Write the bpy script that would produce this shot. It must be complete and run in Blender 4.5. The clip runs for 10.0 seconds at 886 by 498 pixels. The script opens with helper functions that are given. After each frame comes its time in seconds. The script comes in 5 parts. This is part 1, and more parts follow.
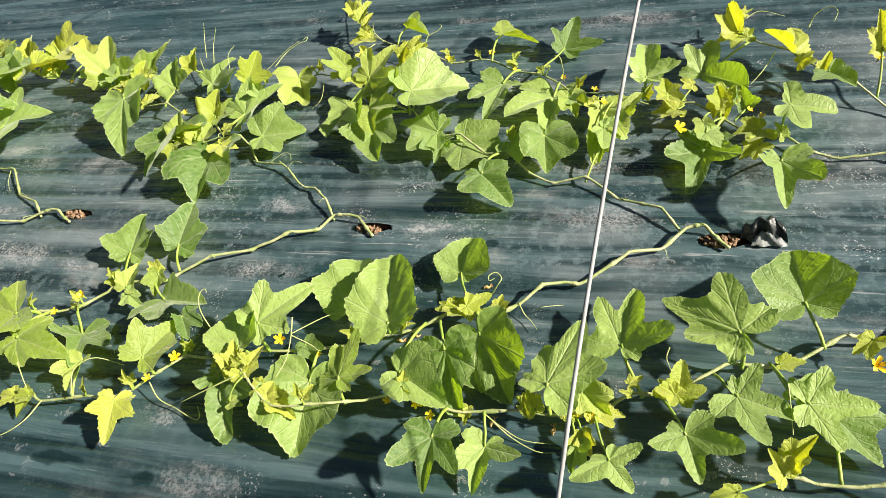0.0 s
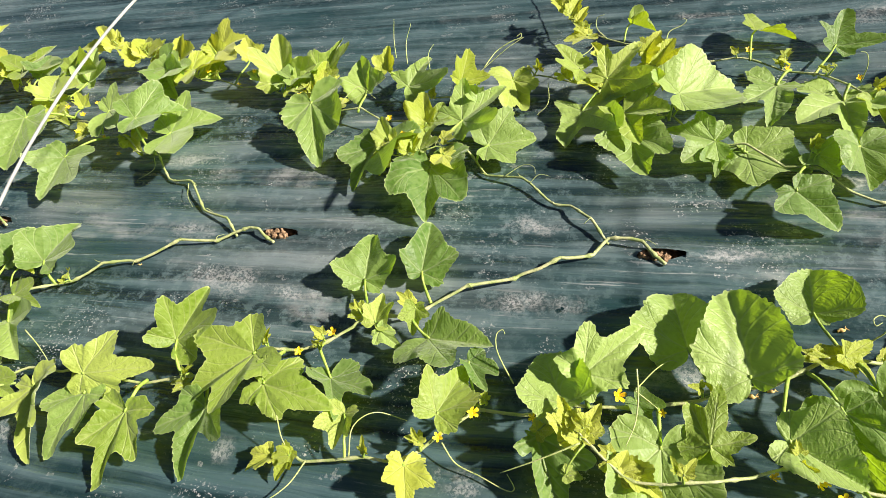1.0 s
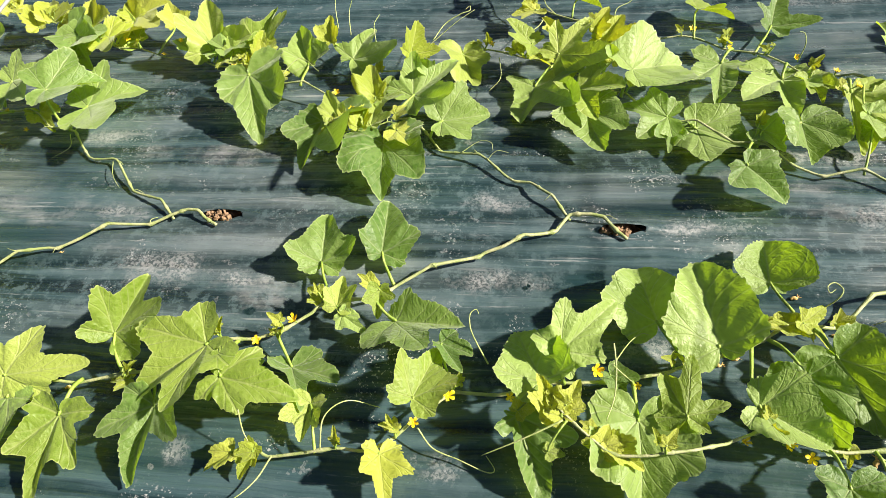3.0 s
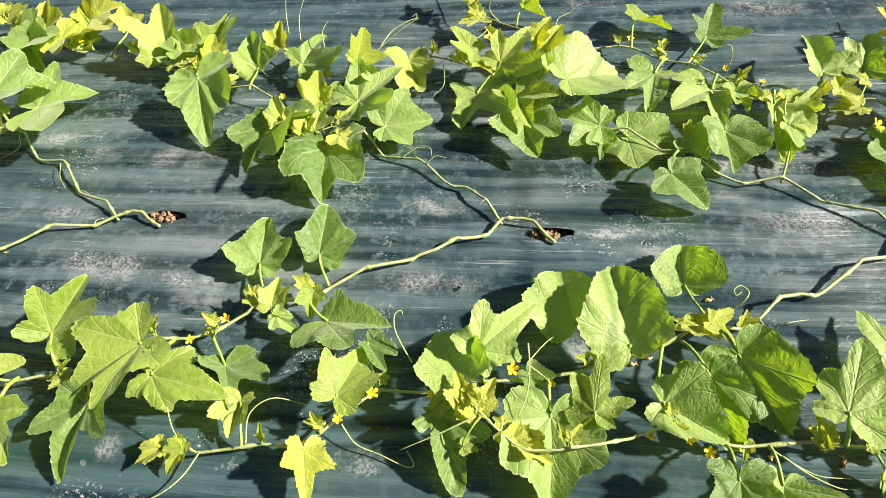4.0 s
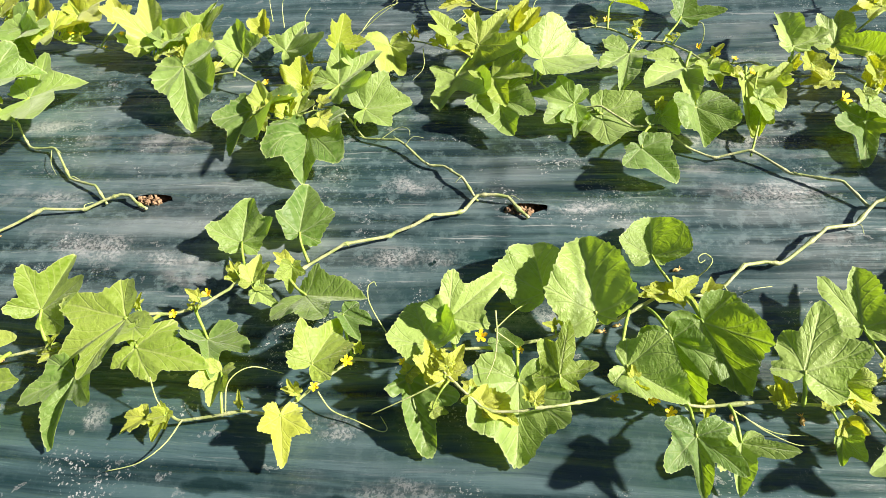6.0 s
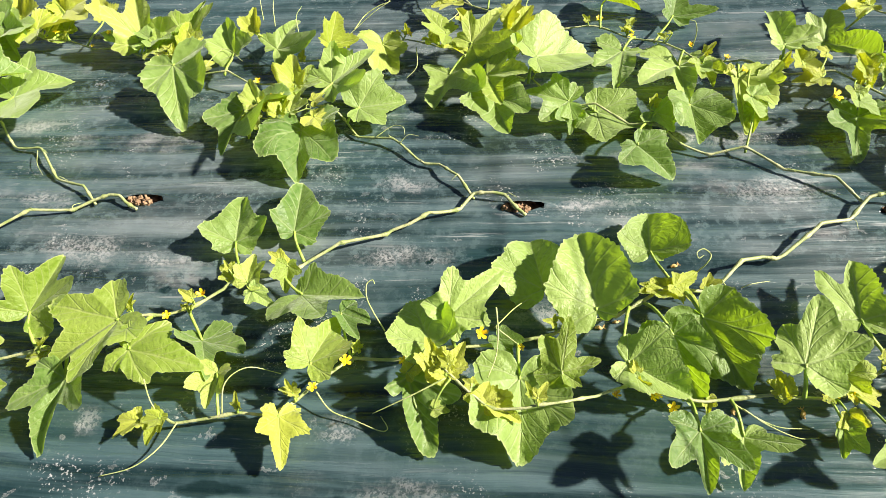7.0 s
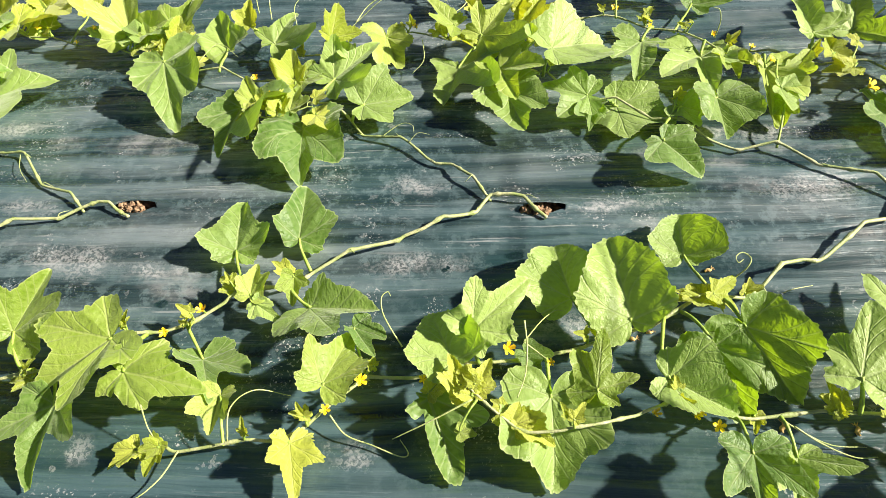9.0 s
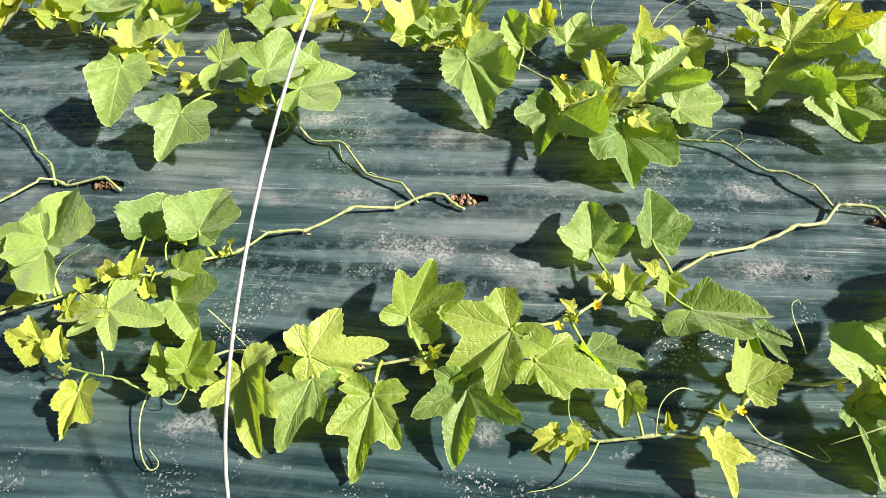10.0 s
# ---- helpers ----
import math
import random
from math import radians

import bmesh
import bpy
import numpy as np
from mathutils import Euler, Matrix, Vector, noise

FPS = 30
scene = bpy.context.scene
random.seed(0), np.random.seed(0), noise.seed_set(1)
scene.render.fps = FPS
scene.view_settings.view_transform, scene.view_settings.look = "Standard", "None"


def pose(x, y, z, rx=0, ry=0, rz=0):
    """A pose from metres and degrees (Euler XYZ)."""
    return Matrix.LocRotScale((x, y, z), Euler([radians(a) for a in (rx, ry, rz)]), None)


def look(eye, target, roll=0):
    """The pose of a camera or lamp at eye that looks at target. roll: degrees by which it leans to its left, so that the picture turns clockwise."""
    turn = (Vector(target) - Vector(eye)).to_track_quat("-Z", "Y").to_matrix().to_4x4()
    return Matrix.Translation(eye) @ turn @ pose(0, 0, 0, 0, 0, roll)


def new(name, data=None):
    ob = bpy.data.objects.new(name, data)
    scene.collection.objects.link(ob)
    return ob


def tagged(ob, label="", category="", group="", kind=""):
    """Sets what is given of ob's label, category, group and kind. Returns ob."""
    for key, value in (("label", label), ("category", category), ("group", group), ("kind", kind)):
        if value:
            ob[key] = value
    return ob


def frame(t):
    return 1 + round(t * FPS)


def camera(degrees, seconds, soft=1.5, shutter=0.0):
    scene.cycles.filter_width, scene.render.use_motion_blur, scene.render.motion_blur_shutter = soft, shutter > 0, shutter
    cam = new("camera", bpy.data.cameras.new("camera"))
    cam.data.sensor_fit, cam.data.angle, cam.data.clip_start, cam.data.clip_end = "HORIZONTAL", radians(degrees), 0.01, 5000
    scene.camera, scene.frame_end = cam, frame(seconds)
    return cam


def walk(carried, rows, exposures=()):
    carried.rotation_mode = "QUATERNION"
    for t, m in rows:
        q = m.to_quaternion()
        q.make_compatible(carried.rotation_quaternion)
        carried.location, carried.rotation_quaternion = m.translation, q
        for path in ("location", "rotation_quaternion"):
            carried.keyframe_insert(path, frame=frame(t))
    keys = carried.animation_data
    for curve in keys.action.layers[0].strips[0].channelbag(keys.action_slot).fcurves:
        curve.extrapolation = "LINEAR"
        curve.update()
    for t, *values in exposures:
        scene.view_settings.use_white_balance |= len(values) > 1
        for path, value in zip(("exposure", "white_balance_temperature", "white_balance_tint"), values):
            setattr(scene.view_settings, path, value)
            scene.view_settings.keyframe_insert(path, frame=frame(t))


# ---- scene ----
# ---- camera ----
SOFT = 0.6
EXPOSURES = ((0.0, 1.30), (2.7, 1.30), (4.0, 1.50), (10.0, 1.50))
cam = camera(71.7, 10.0, soft=SOFT)
# seconds, eye, point looked at, roll
PATH = [
    (0, (0.0020, 0.0406, 0.6420), (-0.4025, 0.9869, -0.5831), -16.35),
    (0.5, (-0.1857, 0.0579, 0.6195), (-0.5873, 1.0072, -0.6042), -16.10),
    (1, (-0.3706, 0.0761, 0.6242), (-0.8135, 1.0273, -0.5837), -17.38),
    (1.5, (-0.4739, 0.0564, 0.6580), (-0.9352, 1.0150, -0.5371), -18.41),
    (2, (-0.4267, 0.0592, 0.6204), (-0.7899, 1.0371, -0.5928), -15.45),
    (2.5, (-0.4134, 0.0759, 0.6198), (-0.7662, 1.0467, -0.6021), -15.08),
    (2.7, (-0.4299, 0.0821, 0.6026), (-0.7101, 1.0234, -0.6605), -12.57),
    (3.8, (-0.4104, 0.0738, 0.6493), (-0.6121, 1.0228, -0.6230), -8.21),
    (4, (-0.3633, 0.0755, 0.6276), (-0.5578, 1.0226, -0.6473), -7.91),
    (4.5, (-0.3293, 0.0726, 0.6064), (-0.5101, 1.0122, -0.6760), -7.44),
    (5, (-0.3265, 0.0613, 0.6120), (-0.5108, 0.9972, -0.6726), -7.79),
    (5.5, (-0.3293, 0.0473, 0.6315), (-0.5449, 0.9849, -0.6469), -9.46),
    (6.8, (-0.3058, 0.0441, 0.6146), (-0.4919, 0.9801, -0.6696), -9.03),
    (7, (-0.3373, 0.0421, 0.6179), (-0.5104, 0.9903, -0.6592), -8.15),
    (7.5, (-0.3733, 0.0594, 0.5961), (-0.5316, 1.0089, -0.6819), -7.76),
    (8, (-0.3552, 0.0609, 0.6126), (-0.5186, 1.0160, -0.6607), -8.05),
    (8.5, (-0.3203, 0.0708, 0.6098), (-0.4689, 1.0272, -0.6643), -7.51),
    (9, (-0.3723, 0.0810, 0.5867), (-0.5234, 1.0218, -0.6986), -8.05),
    (9.3, (-0.4827, 0.0698, 0.6065), (-0.6627, 1.0100, -0.6755), -9.42),
    (9.5, (-0.5689, 0.0623, 0.6321), (-0.7651, 0.9908, -0.6561), -10.29),
    (10, (-0.7550, 0.0475, 0.6529), (-1.0010, 0.9506, -0.6448), -10.16),
]
walk(cam, [(t, look(eye, target, roll)) for t, eye, target, roll in PATH], exposures=EXPOSURES)

# ---- world and sun ----
SUN_AZIMUTH, SUN_HEIGHT = 2.0, 35.0  # degrees from +x towards +y, degrees above the ground
world = bpy.data.worlds.new("sky")
scene.world = world
world.use_nodes = True
wn = world.node_tree
sky = wn.nodes.new("ShaderNodeTexSky")
sky.sky_type = "NISHITA"
sky.sun_disc = False
sky.sun_elevation = radians(SUN_HEIGHT)
sky.sun_rotation = radians(90 - SUN_AZIMUTH)
wn.nodes["Background"].inputs["Strength"].default_value = 0.024
wn.links.new(sky.outputs[0], wn.nodes["Background"].inputs["Color"])
sun_data = bpy.data.lights.new("sun", "SUN")
sun_data.energy, sun_data.angle, sun_data.color = 5.0, radians(2.0), (1.0, 0.93, 0.80)
sun = new("sun", sun_data)
_a, _e = radians(SUN_AZIMUTH), radians(SUN_HEIGHT)
sun.matrix_world = look((5 * math.cos(_a) * math.cos(_e), 5 * math.sin(_a) * math.cos(_e), 5 * math.sin(_e)), (0, 0, 0))


# ---- materials ----
class Graph:
    """A small helper to write node trees."""

    def __init__(self, name):
        self.mat = bpy.data.materials.new(name)
        self.mat.use_nodes = True
        self.t = self.mat.node_tree
        self.t.nodes.clear()
        self.out = self.t.nodes.new("ShaderNodeOutputMaterial")

    def put(self, socket, value):
        if isinstance(value, bpy.types.NodeSocket):
            self.t.links.new(value, socket)
        else:
            socket.default_value = value

    def node(self, kind, out=0, props=None, **sockets):
        n = self.t.nodes.new(kind)
        for k, v in (props or {}).items():
            setattr(n, k, v)
        for k, v in sockets.items():
            key = int(k[1:]) if k[0] == "i" and k[1:].isdigit() else k.replace("_", " ")
            self.put(n.inputs[key], v)
        return n.outputs[out]

    def math(self, op, a, b=0.0, c=0.0, clamp=False):
        return self.node("ShaderNodeMath", props={"operation": op, "use_clamp": clamp}, i0=a, i1=b, i2=c)

    def step(self, v, lo, hi, a=0.0, b=1.0):
        return self.node("ShaderNodeMapRange", props={"interpolation_type": "SMOOTHSTEP"}, Value=v, From_Min=lo, From_Max=hi, To_Min=a, To_Max=b)

    def mix(self, fac, a, b):
        n = self.t.nodes.new("ShaderNodeMix")
        n.data_type = "RGBA"
        self.put(n.inputs[0], fac)
        self.put(n.inputs[6], a)
        self.put(n.inputs[7], b)
        return n.outputs[2]

    def noise(self, vec, scale, detail=4.0, rough=0.55, out=0):
        return self.node("ShaderNodeTexNoise", out=out, Vector=vec, Scale=scale, Detail=detail, Roughness=rough)

    def scaled(self, vec, x, y, z, off=(0, 0, 0)):
        return self.node("ShaderNodeMapping", Vector=vec, Scale=(x, y, z), Location=off)

    def bump(self, height, strength, distance, normal=None):
        n = self.t.nodes.new("ShaderNodeBump")
        n.inputs["Strength"].default_value = strength
        n.inputs["Distance"].default_value = distance
        self.put(n.inputs["Height"], height)
        if normal is not None:
            self.put(n.inputs["Normal"], normal)
        return n.outputs[0]

    def finish(self, shader):
        self.put(self.out.inputs["Surface"], shader)
        return self.mat


def rgb(r, g, b):
    return (r, g, b, 1.0)


def leaf_material(name, dark, light, vein_colour, through_colour, share):
    """A melon leaf: palmate veins in leaf coordinates, quilted blade, light passing through."""
    g = Graph(name)
    uv = g.node("ShaderNodeUVMap", props={"uv_map": "leaf"})
    sep = g.t.nodes.new("ShaderNodeSeparateXYZ")
    g.put(sep.inputs[0], uv)
    u, v = g.math("ABSOLUTE", sep.outputs[0]), sep.outputs[1]
    angle = g.math("ARCTAN2", u, v)
    r = g.math("SQRT", g.math("ADD", g.math("MULTIPLY", u, u), g.math("MULTIPLY", v, v)))
    wobble = g.math("MULTIPLY", g.math("SUBTRACT", g.noise(uv, 3.0, 2.0), 0.5), 0.07)
    angle = g.math("ADD", angle, wobble)
    mask = None
    for a, wide in ((0.0, 0.014), (0.8, 0.012), (1.6, 0.010)):
        d = g.math("MULTIPLY", r, g.math("ABSOLUTE", g.math("SINE", g.math("SUBTRACT", angle, a))))
        m = g.math("MULTIPLY", g.step(d, wide * 0.2, wide * 1.5, 1.0, 0.0), g.step(r, 0.55, 1.0, 1.0, 0.25))
        mask = m if mask is None else g.math("MAXIMUM", mask, m)
    # side veins that fork from the main ones towards the rim
    side = None
    for a, lean, start in ((0.0, 0.75, 0.14), (0.0, 0.62, 0.34), (0.0, 0.55, 0.55), (0.8, 0.7, 0.16), (0.8, 0.55, 0.40), (0.8, -0.62, 0.20), (0.8, -0.55, 0.45), (1.6, 0.6, 0.15), (1.6, -0.6, 0.22)):
        bend = g.math("MULTIPLY", g.math("SUBTRACT", r, start), lean)
        d = g.math("MULTIPLY", r, g.math("ABSOLUTE", g.math("SINE", g.math("SUBTRACT", angle, g.math("ADD", bend, a)))))
        m = g.math("MULTIPLY", g.step(d, 0.001, 0.012, 1.0, 0.0), g.step(r, start - 0.02, start + 0.05))
        side = m if side is None else g.math("MAXIMUM", side, m)
    cells = g.node("ShaderNodeTexVoronoi", props={"feature": "SMOOTH_F1"}, Vector=g.node("ShaderNodeVectorMath", props={"operation": "ADD"}, i0=uv, i1=g.scaled(g.noise(uv, 9.0, 2.0, out=1), 0.05, 0.05, 0)), Scale=16.0)
    quilt = g.step(cells, 0.05, 0.60, 1.0, 0.0)
    crinkle = g.math("SUBTRACT", 1.0, g.math("ABSOLUTE", g.math("MULTIPLY", g.math("SUBTRACT", g.noise(uv, 10.0, 3.0), 0.5), 3.0)))
    veins = g.math("MAXIMUM", mask, g.math("MULTIPLY", side, 0.6))
    info = g.t.nodes.new("ShaderNodeObjectInfo").outputs["Random"]
    tone = g.math("ADD", g.math("MULTIPLY", g.noise(uv, 2.4, 5.0), 0.55), g.math("MULTIPLY", info, 0.80))
    tone = g.step(tone, 0.26, 1.02)
    base = g.mix(tone, dark, light)
    base = g.mix(g.math("MULTIPLY", g.math("SUBTRACT", 1.0, quilt), 0.16), base, vein_colour)
    spots = g.step(g.noise(uv, 52.0, 2.0), 0.66, 0.76)
    base = g.mix(g.math("MULTIPLY", spots, 0.20), base, vein_colour)
    base = g.mix(g.math("MULTIPLY", veins, 0.34), base, vein_colour)
    edge = g.t.nodes.new("ShaderNodeSeparateXYZ")
    g.put(edge.inputs[0], g.node("ShaderNodeUVMap", props={"uv_map": "margin"}))
    base = g.mix(g.step(edge.outputs[0], 0.965, 0.995, 0.0, 0.62), base, vein_colour)
    height = g.math("ADD", g.math("MULTIPLY", g.math("SUBTRACT", 1.0, veins), 0.38), g.math("ADD", g.math("MULTIPLY", quilt, 0.10), g.math("ADD", g.math("MULTIPLY", crinkle, 0.55), g.math("MULTIPLY", g.noise(uv, 70.0, 2.0), 0.06))))
    normal = g.bump(height, 0.75, 0.0022)
    gloss = g.node("ShaderNodeBsdfPrincipled", Base_Color=base, Roughness=g.step(g.noise(uv, 30.0), 0.3, 0.7, 0.42, 0.58), Normal=normal,
                   Sheen_Weight=0.30, Sheen_Roughness=0.45, Sheen_Tint=rgb(0.92, 0.95, 0.82))
    bright = g.mix(g.math("MULTIPLY", veins, 0.35), g.mix(g.math("MULTIPLY", quilt, 0.25), through_colour, dark), vein_colour)
    thin = g.node("ShaderNodeBsdfTranslucent", Color=bright, Normal=normal)
    return g.finish(g.node("ShaderNodeMixShader", Fac=share, i1=gloss, i2=thin))


def stem_material(name, young, old):
    g = Graph(name)
    co = g.node("ShaderNodeTexCoord", out=3)
    n = g.noise(g.scaled(co, 60, 60, 60), 1.0, 4.0)
    fine = g.noise(co, 420.0, 3.0)
    spot = g.step(g.noise(co, 90.0, 2.0), 0.58, 0.7)
    base = g.mix(g.step(n, 0.35, 0.7), young, old)
    base = g.mix(g.math("MULTIPLY", spot, 0.28), base, rgb(0.48, 0.42, 0.24))
    normal = g.bump(g.math("ADD", fine, g.math("MULTIPLY", n, 1.5)), 0.8, 0.0012)
    gloss = g.node("ShaderNodeBsdfPrincipled", Base_Color=base, Roughness=0.5, Normal=normal, Subsurface_Weight=0.0)
    return g.finish(gloss)


STAINS = [  # dried puddles of dust on the film: middle, half width along and across the bed
    (-0.484, 0.488, 0.075, 0.024), (-0.901, 0.502, 0.095, 0.034), (-0.796, 0.487, 0.05, 0.018), (0.004, 0.597, 0.075, 0.036),
    (-1.014, 0.593, 0.055, 0.024), (-1.114, 0.75, 0.05, 0.024), (-0.523, 0.268, 0.035, 0.018), (-0.793, 0.263, 0.03, 0.02),
    (-0.476, 0.75, 0.04, 0.012), (-0.307, 0.404, 0.04, 0.022), (-0.06, 0.697, 0.09, 0.018), (-0.487, 0.615, 0.045, 0.018),
    (-0.442, 0.195, 0.055, 0.024), (0.012, 1.067, 0.09, 0.035), (-0.254, 1.103, 0.055, 0.014), (-1.132, 0.249, 0.04, 0.02), (-0.24, 0.58, 0.055, 0.010)]

DAMP_SHADE = [  # small dark wet spots and tears; the widest is a shadow painted as a spot
    (-0.442, 0.481, 0.006, 0.003), (-0.434, 0.485, 0.004, 0.003), (-0.771, 0.435, 0.009, 0.006), (-0.356, 0.504, 0.011, 0.006), (-0.147, 0.471, 0.012, 0.006), (-0.451, 0.732, 0.05, 0.02), (-0.226, 0.342, 0.01, 0.006), (-0.616, 0.706, 0.012, 0.006), (-0.144, 0.551, 0.01, 0.008),
    (-0.507, 0.190, 0.016, 0.009), (-0.638, 0.200, 0.034, 0.007), (-0.653, 0.197, 0.022, 0.007)]


def film_material():
    """Dark green mulch film: stretched ripples along the bed, dried water and dust on it."""
    g = Graph("mulch_film")
    co = g.node("ShaderNodeTexCoord", out=3)
    bent = g.node("ShaderNodeVectorMath", props={"operation": "ADD"}, i0=co, i1=g.scaled(g.noise(co, 1.7, 3.0, out=1), 0.05, 0.05, 0))
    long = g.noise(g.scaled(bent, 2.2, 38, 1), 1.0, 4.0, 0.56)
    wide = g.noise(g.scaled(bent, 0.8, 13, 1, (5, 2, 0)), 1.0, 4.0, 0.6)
    fine = g.noise(g.scaled(bent, 6, 120, 1), 1.0, 5.0, 0.66)
    patch = g.noise(g.scaled(co, 3.2, 8.5, 1, (3.1, 1.7, 0)), 1.0, 6.0, 0.62)
    cloud = g.noise(co, 11.0, 6.0, 0.68)
    speck = g.noise(co, 300.0, 3.0, 0.6)
    grain = g.noise(co, 200.0, 5.0, 0.8)
    frayed = g.node("ShaderNodeVectorMath", props={"operation": "ADD"}, i0=co, i1=g.scaled(g.noise(co, 14.0, 6.0, 0.7, out=1), 0.16, 0.06, 0, (-0.08, -0.03, 0)))
    pools = None
    for x, y, rx, ry in STAINS:
        off = g.node("ShaderNodeVectorMath", props={"operation": "SUBTRACT"}, i0=frayed, i1=(x, y, 0))
        d = g.node("ShaderNodeVectorMath", out=1, props={"operation": "LENGTH"}, i0=g.scaled(off, 1 / rx, 1 / ry, 0))
        m = g.step(d, 0.1, 1.25, 1.0, 0.0)
        pools = m if pools is None else g.math("MAXIMUM", pools, m)
    # ripple reflections put into the base colour: troughs dark, crests pale
    ripple_shade = g.mix(g.step(wide, 0.35, 0.65), rgb(0.004, 0.012, 0.014), rgb(0.016, 0.042, 0.047))
    base = g.mix(g.step(long, 0.40, 0.66), ripple_shade, rgb(0.044, 0.082, 0.092))
    mottle = g.noise(co, 62.0, 6.0, 0.78)
    crust = g.math("MULTIPLY", g.step(mottle, 0.48, 0.60), g.step(g.noise(g.scaled(co, 2.2, 6.0, 1, (7, 3, 0)), 1.0, 4.0), 0.34, 0.60))
    # the crown of the bed is dustier than its washed near flank
    where = g.t.nodes.new("ShaderNodeSeparateXYZ")
    g.put(where.inputs[0], co)
    crown = g.step(g.math("ADD", where.outputs[1], g.math("MULTIPLY", g.noise(co, 3.0, 3.0), 0.12)), 0.34, 0.58, 0.30, 1.30)
    crown = g.math("MULTIPLY", crown, g.step(where.outputs[1], 0.92, 1.15, 1.0, 0.35))
    base = g.mix(g.math("MULTIPLY", g.math("MULTIPLY", crust, crown), 0.50), base, rgb(0.095, 0.140, 0.150))
    ragged = g.math("MULTIPLY", g.step(cloud, 0.36, 0.62), g.step(g.math("ADD", g.math("MULTIPLY", grain, 0.4), g.math("MULTIPLY", fine, 0.6)), 0.36, 0.58, 0.20, 1.0))
    dust = g.math("MULTIPLY", g.step(patch, 0.50, 0.74), g.math("MULTIPLY", ragged, crown))
    pools = g.math("MULTIPLY", pools, g.math("MULTIPLY", g.step(cloud, 0.34, 0.60, 0.15, 1.0), g.step(grain, 0.45, 0.55, 0.25, 1.0)))
    streak = g.math("MULTIPLY", g.step(fine, 0.58, 0.66), g.step(long, 0.44, 0.58))
    dots = g.math("MULTIPLY", g.step(speck, 0.59, 0.63), g.math("MULTIPLY", g.step(cloud, 0.50, 0.58), g.step(g.noise(co, 4.5, 3.0), 0.46, 0.60, 0.1, 1.0)))
    # dried drops: pale ovals with a paler ring
    spread = g.scaled(frayed, 26.0, 62.0, 0)
    dots_node = g.t.nodes.new("ShaderNodeTexVoronoi")
    dots_node.voronoi_dimensions = "2D"
    g.put(dots_node.inputs["Vector"], spread)
    dots_node.inputs["Scale"].default_value = 1.0
    cell, luck = dots_node.outputs[0], dots_node.outputs[1]
    drop = g.math("MULTIPLY", g.step(cell, 0.13, 0.20, 1.0, 0.0), g.step(cell, 0.0, 0.16, 0.35, 1.0))
    drop = g.math("MULTIPLY", drop, g.math("MULTIPLY", g.step(luck, 0.76, 0.80), g.step(grain, 0.3, 0.6, 0.3, 1.0)))
    dirt = g.math("MAXIMUM", g.math("MULTIPLY", dust, 0.42), g.math("MAXIMUM", g.math("MULTIPLY", g.math("MULTIPLY", streak, crown), 0.28), g.math("MULTIPLY", dots, 0.65)))
    dirt = g.math("MAXIMUM", dirt, g.math("MAXIMUM", g.math("MULTIPLY", pools, 0.55), g.math("MULTIPLY", drop, 0.28)))
    dust_sheen = g.step(g.noise(co, 3.3, 4.0, 0.6), 0.38, 0.70, 0.01, 0.13)
    # banded by the ripples: sky sheen on their crests, painted into the pale dust
    dust_sheen = g.math("MULTIPLY", g.math("MULTIPLY", dust_sheen, crown), g.step(g.math("ADD", g.math("MULTIPLY", wide, 0.6), g.math("MULTIPLY", long, 0.4)), 0.42, 0.60, 0.15, 1.6))
    torn = g.node("ShaderNodeVectorMath", props={"operation": "ADD"}, i0=co, i1=g.scaled(g.noise(co, 45.0, 4.0, out=1), 0.030, 0.016, 0, (-0.015, -0.008, 0)))
    wet_shade = None
    for x, y, rx, ry in DAMP_SHADE:
        off = g.node("ShaderNodeVectorMath", props={"operation": "SUBTRACT"}, i0=torn, i1=(x, y, 0))
        d = g.node("ShaderNodeVectorMath", out=1, props={"operation": "LENGTH"}, i0=g.scaled(off, 1 / rx, 1 / ry, 0))
        m = g.step(d, 0.7, 1.2, 1.0, 0.0)
        wet_shade = m if wet_shade is None else g.math("MAXIMUM", wet_shade, m)
    dry = g.math("SUBTRACT", 1.0, wet_shade)
    dirt = g.math("MULTIPLY", dirt, dry)
    veil = g.math("MULTIPLY", g.math("MAXIMUM", dirt, dust_sheen), dry)
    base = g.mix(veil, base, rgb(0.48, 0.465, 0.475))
    base = g.mix(g.math("MULTIPLY", wet_shade, 0.72), base, rgb(0.004, 0.012, 0.012))
    rough = g.math("ADD", g.step(long, 0.3, 0.7, 0.16, 0.30), g.math("MULTIPLY", dirt, 0.45))
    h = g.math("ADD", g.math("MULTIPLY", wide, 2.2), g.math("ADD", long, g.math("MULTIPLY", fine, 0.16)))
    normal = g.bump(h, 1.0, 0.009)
    normal = g.bump(g.math("ADD", grain, g.math("MULTIPLY", dirt, 0.8)), 0.35, 0.001, normal)
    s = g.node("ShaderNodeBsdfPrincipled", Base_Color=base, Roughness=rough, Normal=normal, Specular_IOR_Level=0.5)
    return g.finish(s)


def plain_material(name, a, b, scale, rough=0.6, bump=0.3, depth=0.001, metal=0.0):
    g = Graph(name)
    co = g.node("ShaderNodeTexCoord", out=3)
    n = g.noise(co, scale, 5.0, 0.6)
    n2 = g.noise(co, scale * 6, 3.0)
    base = g.mix(g.step(n, 0.35, 0.68), a, b)
    s = g.node("ShaderNodeBsdfPrincipled", Base_Color=base, Roughness=rough, Metallic=metal, Normal=g.bump(g.math("ADD", n, g.math("MULTIPLY", n2, 0.4)), bump, depth))
    return g.finish(s)


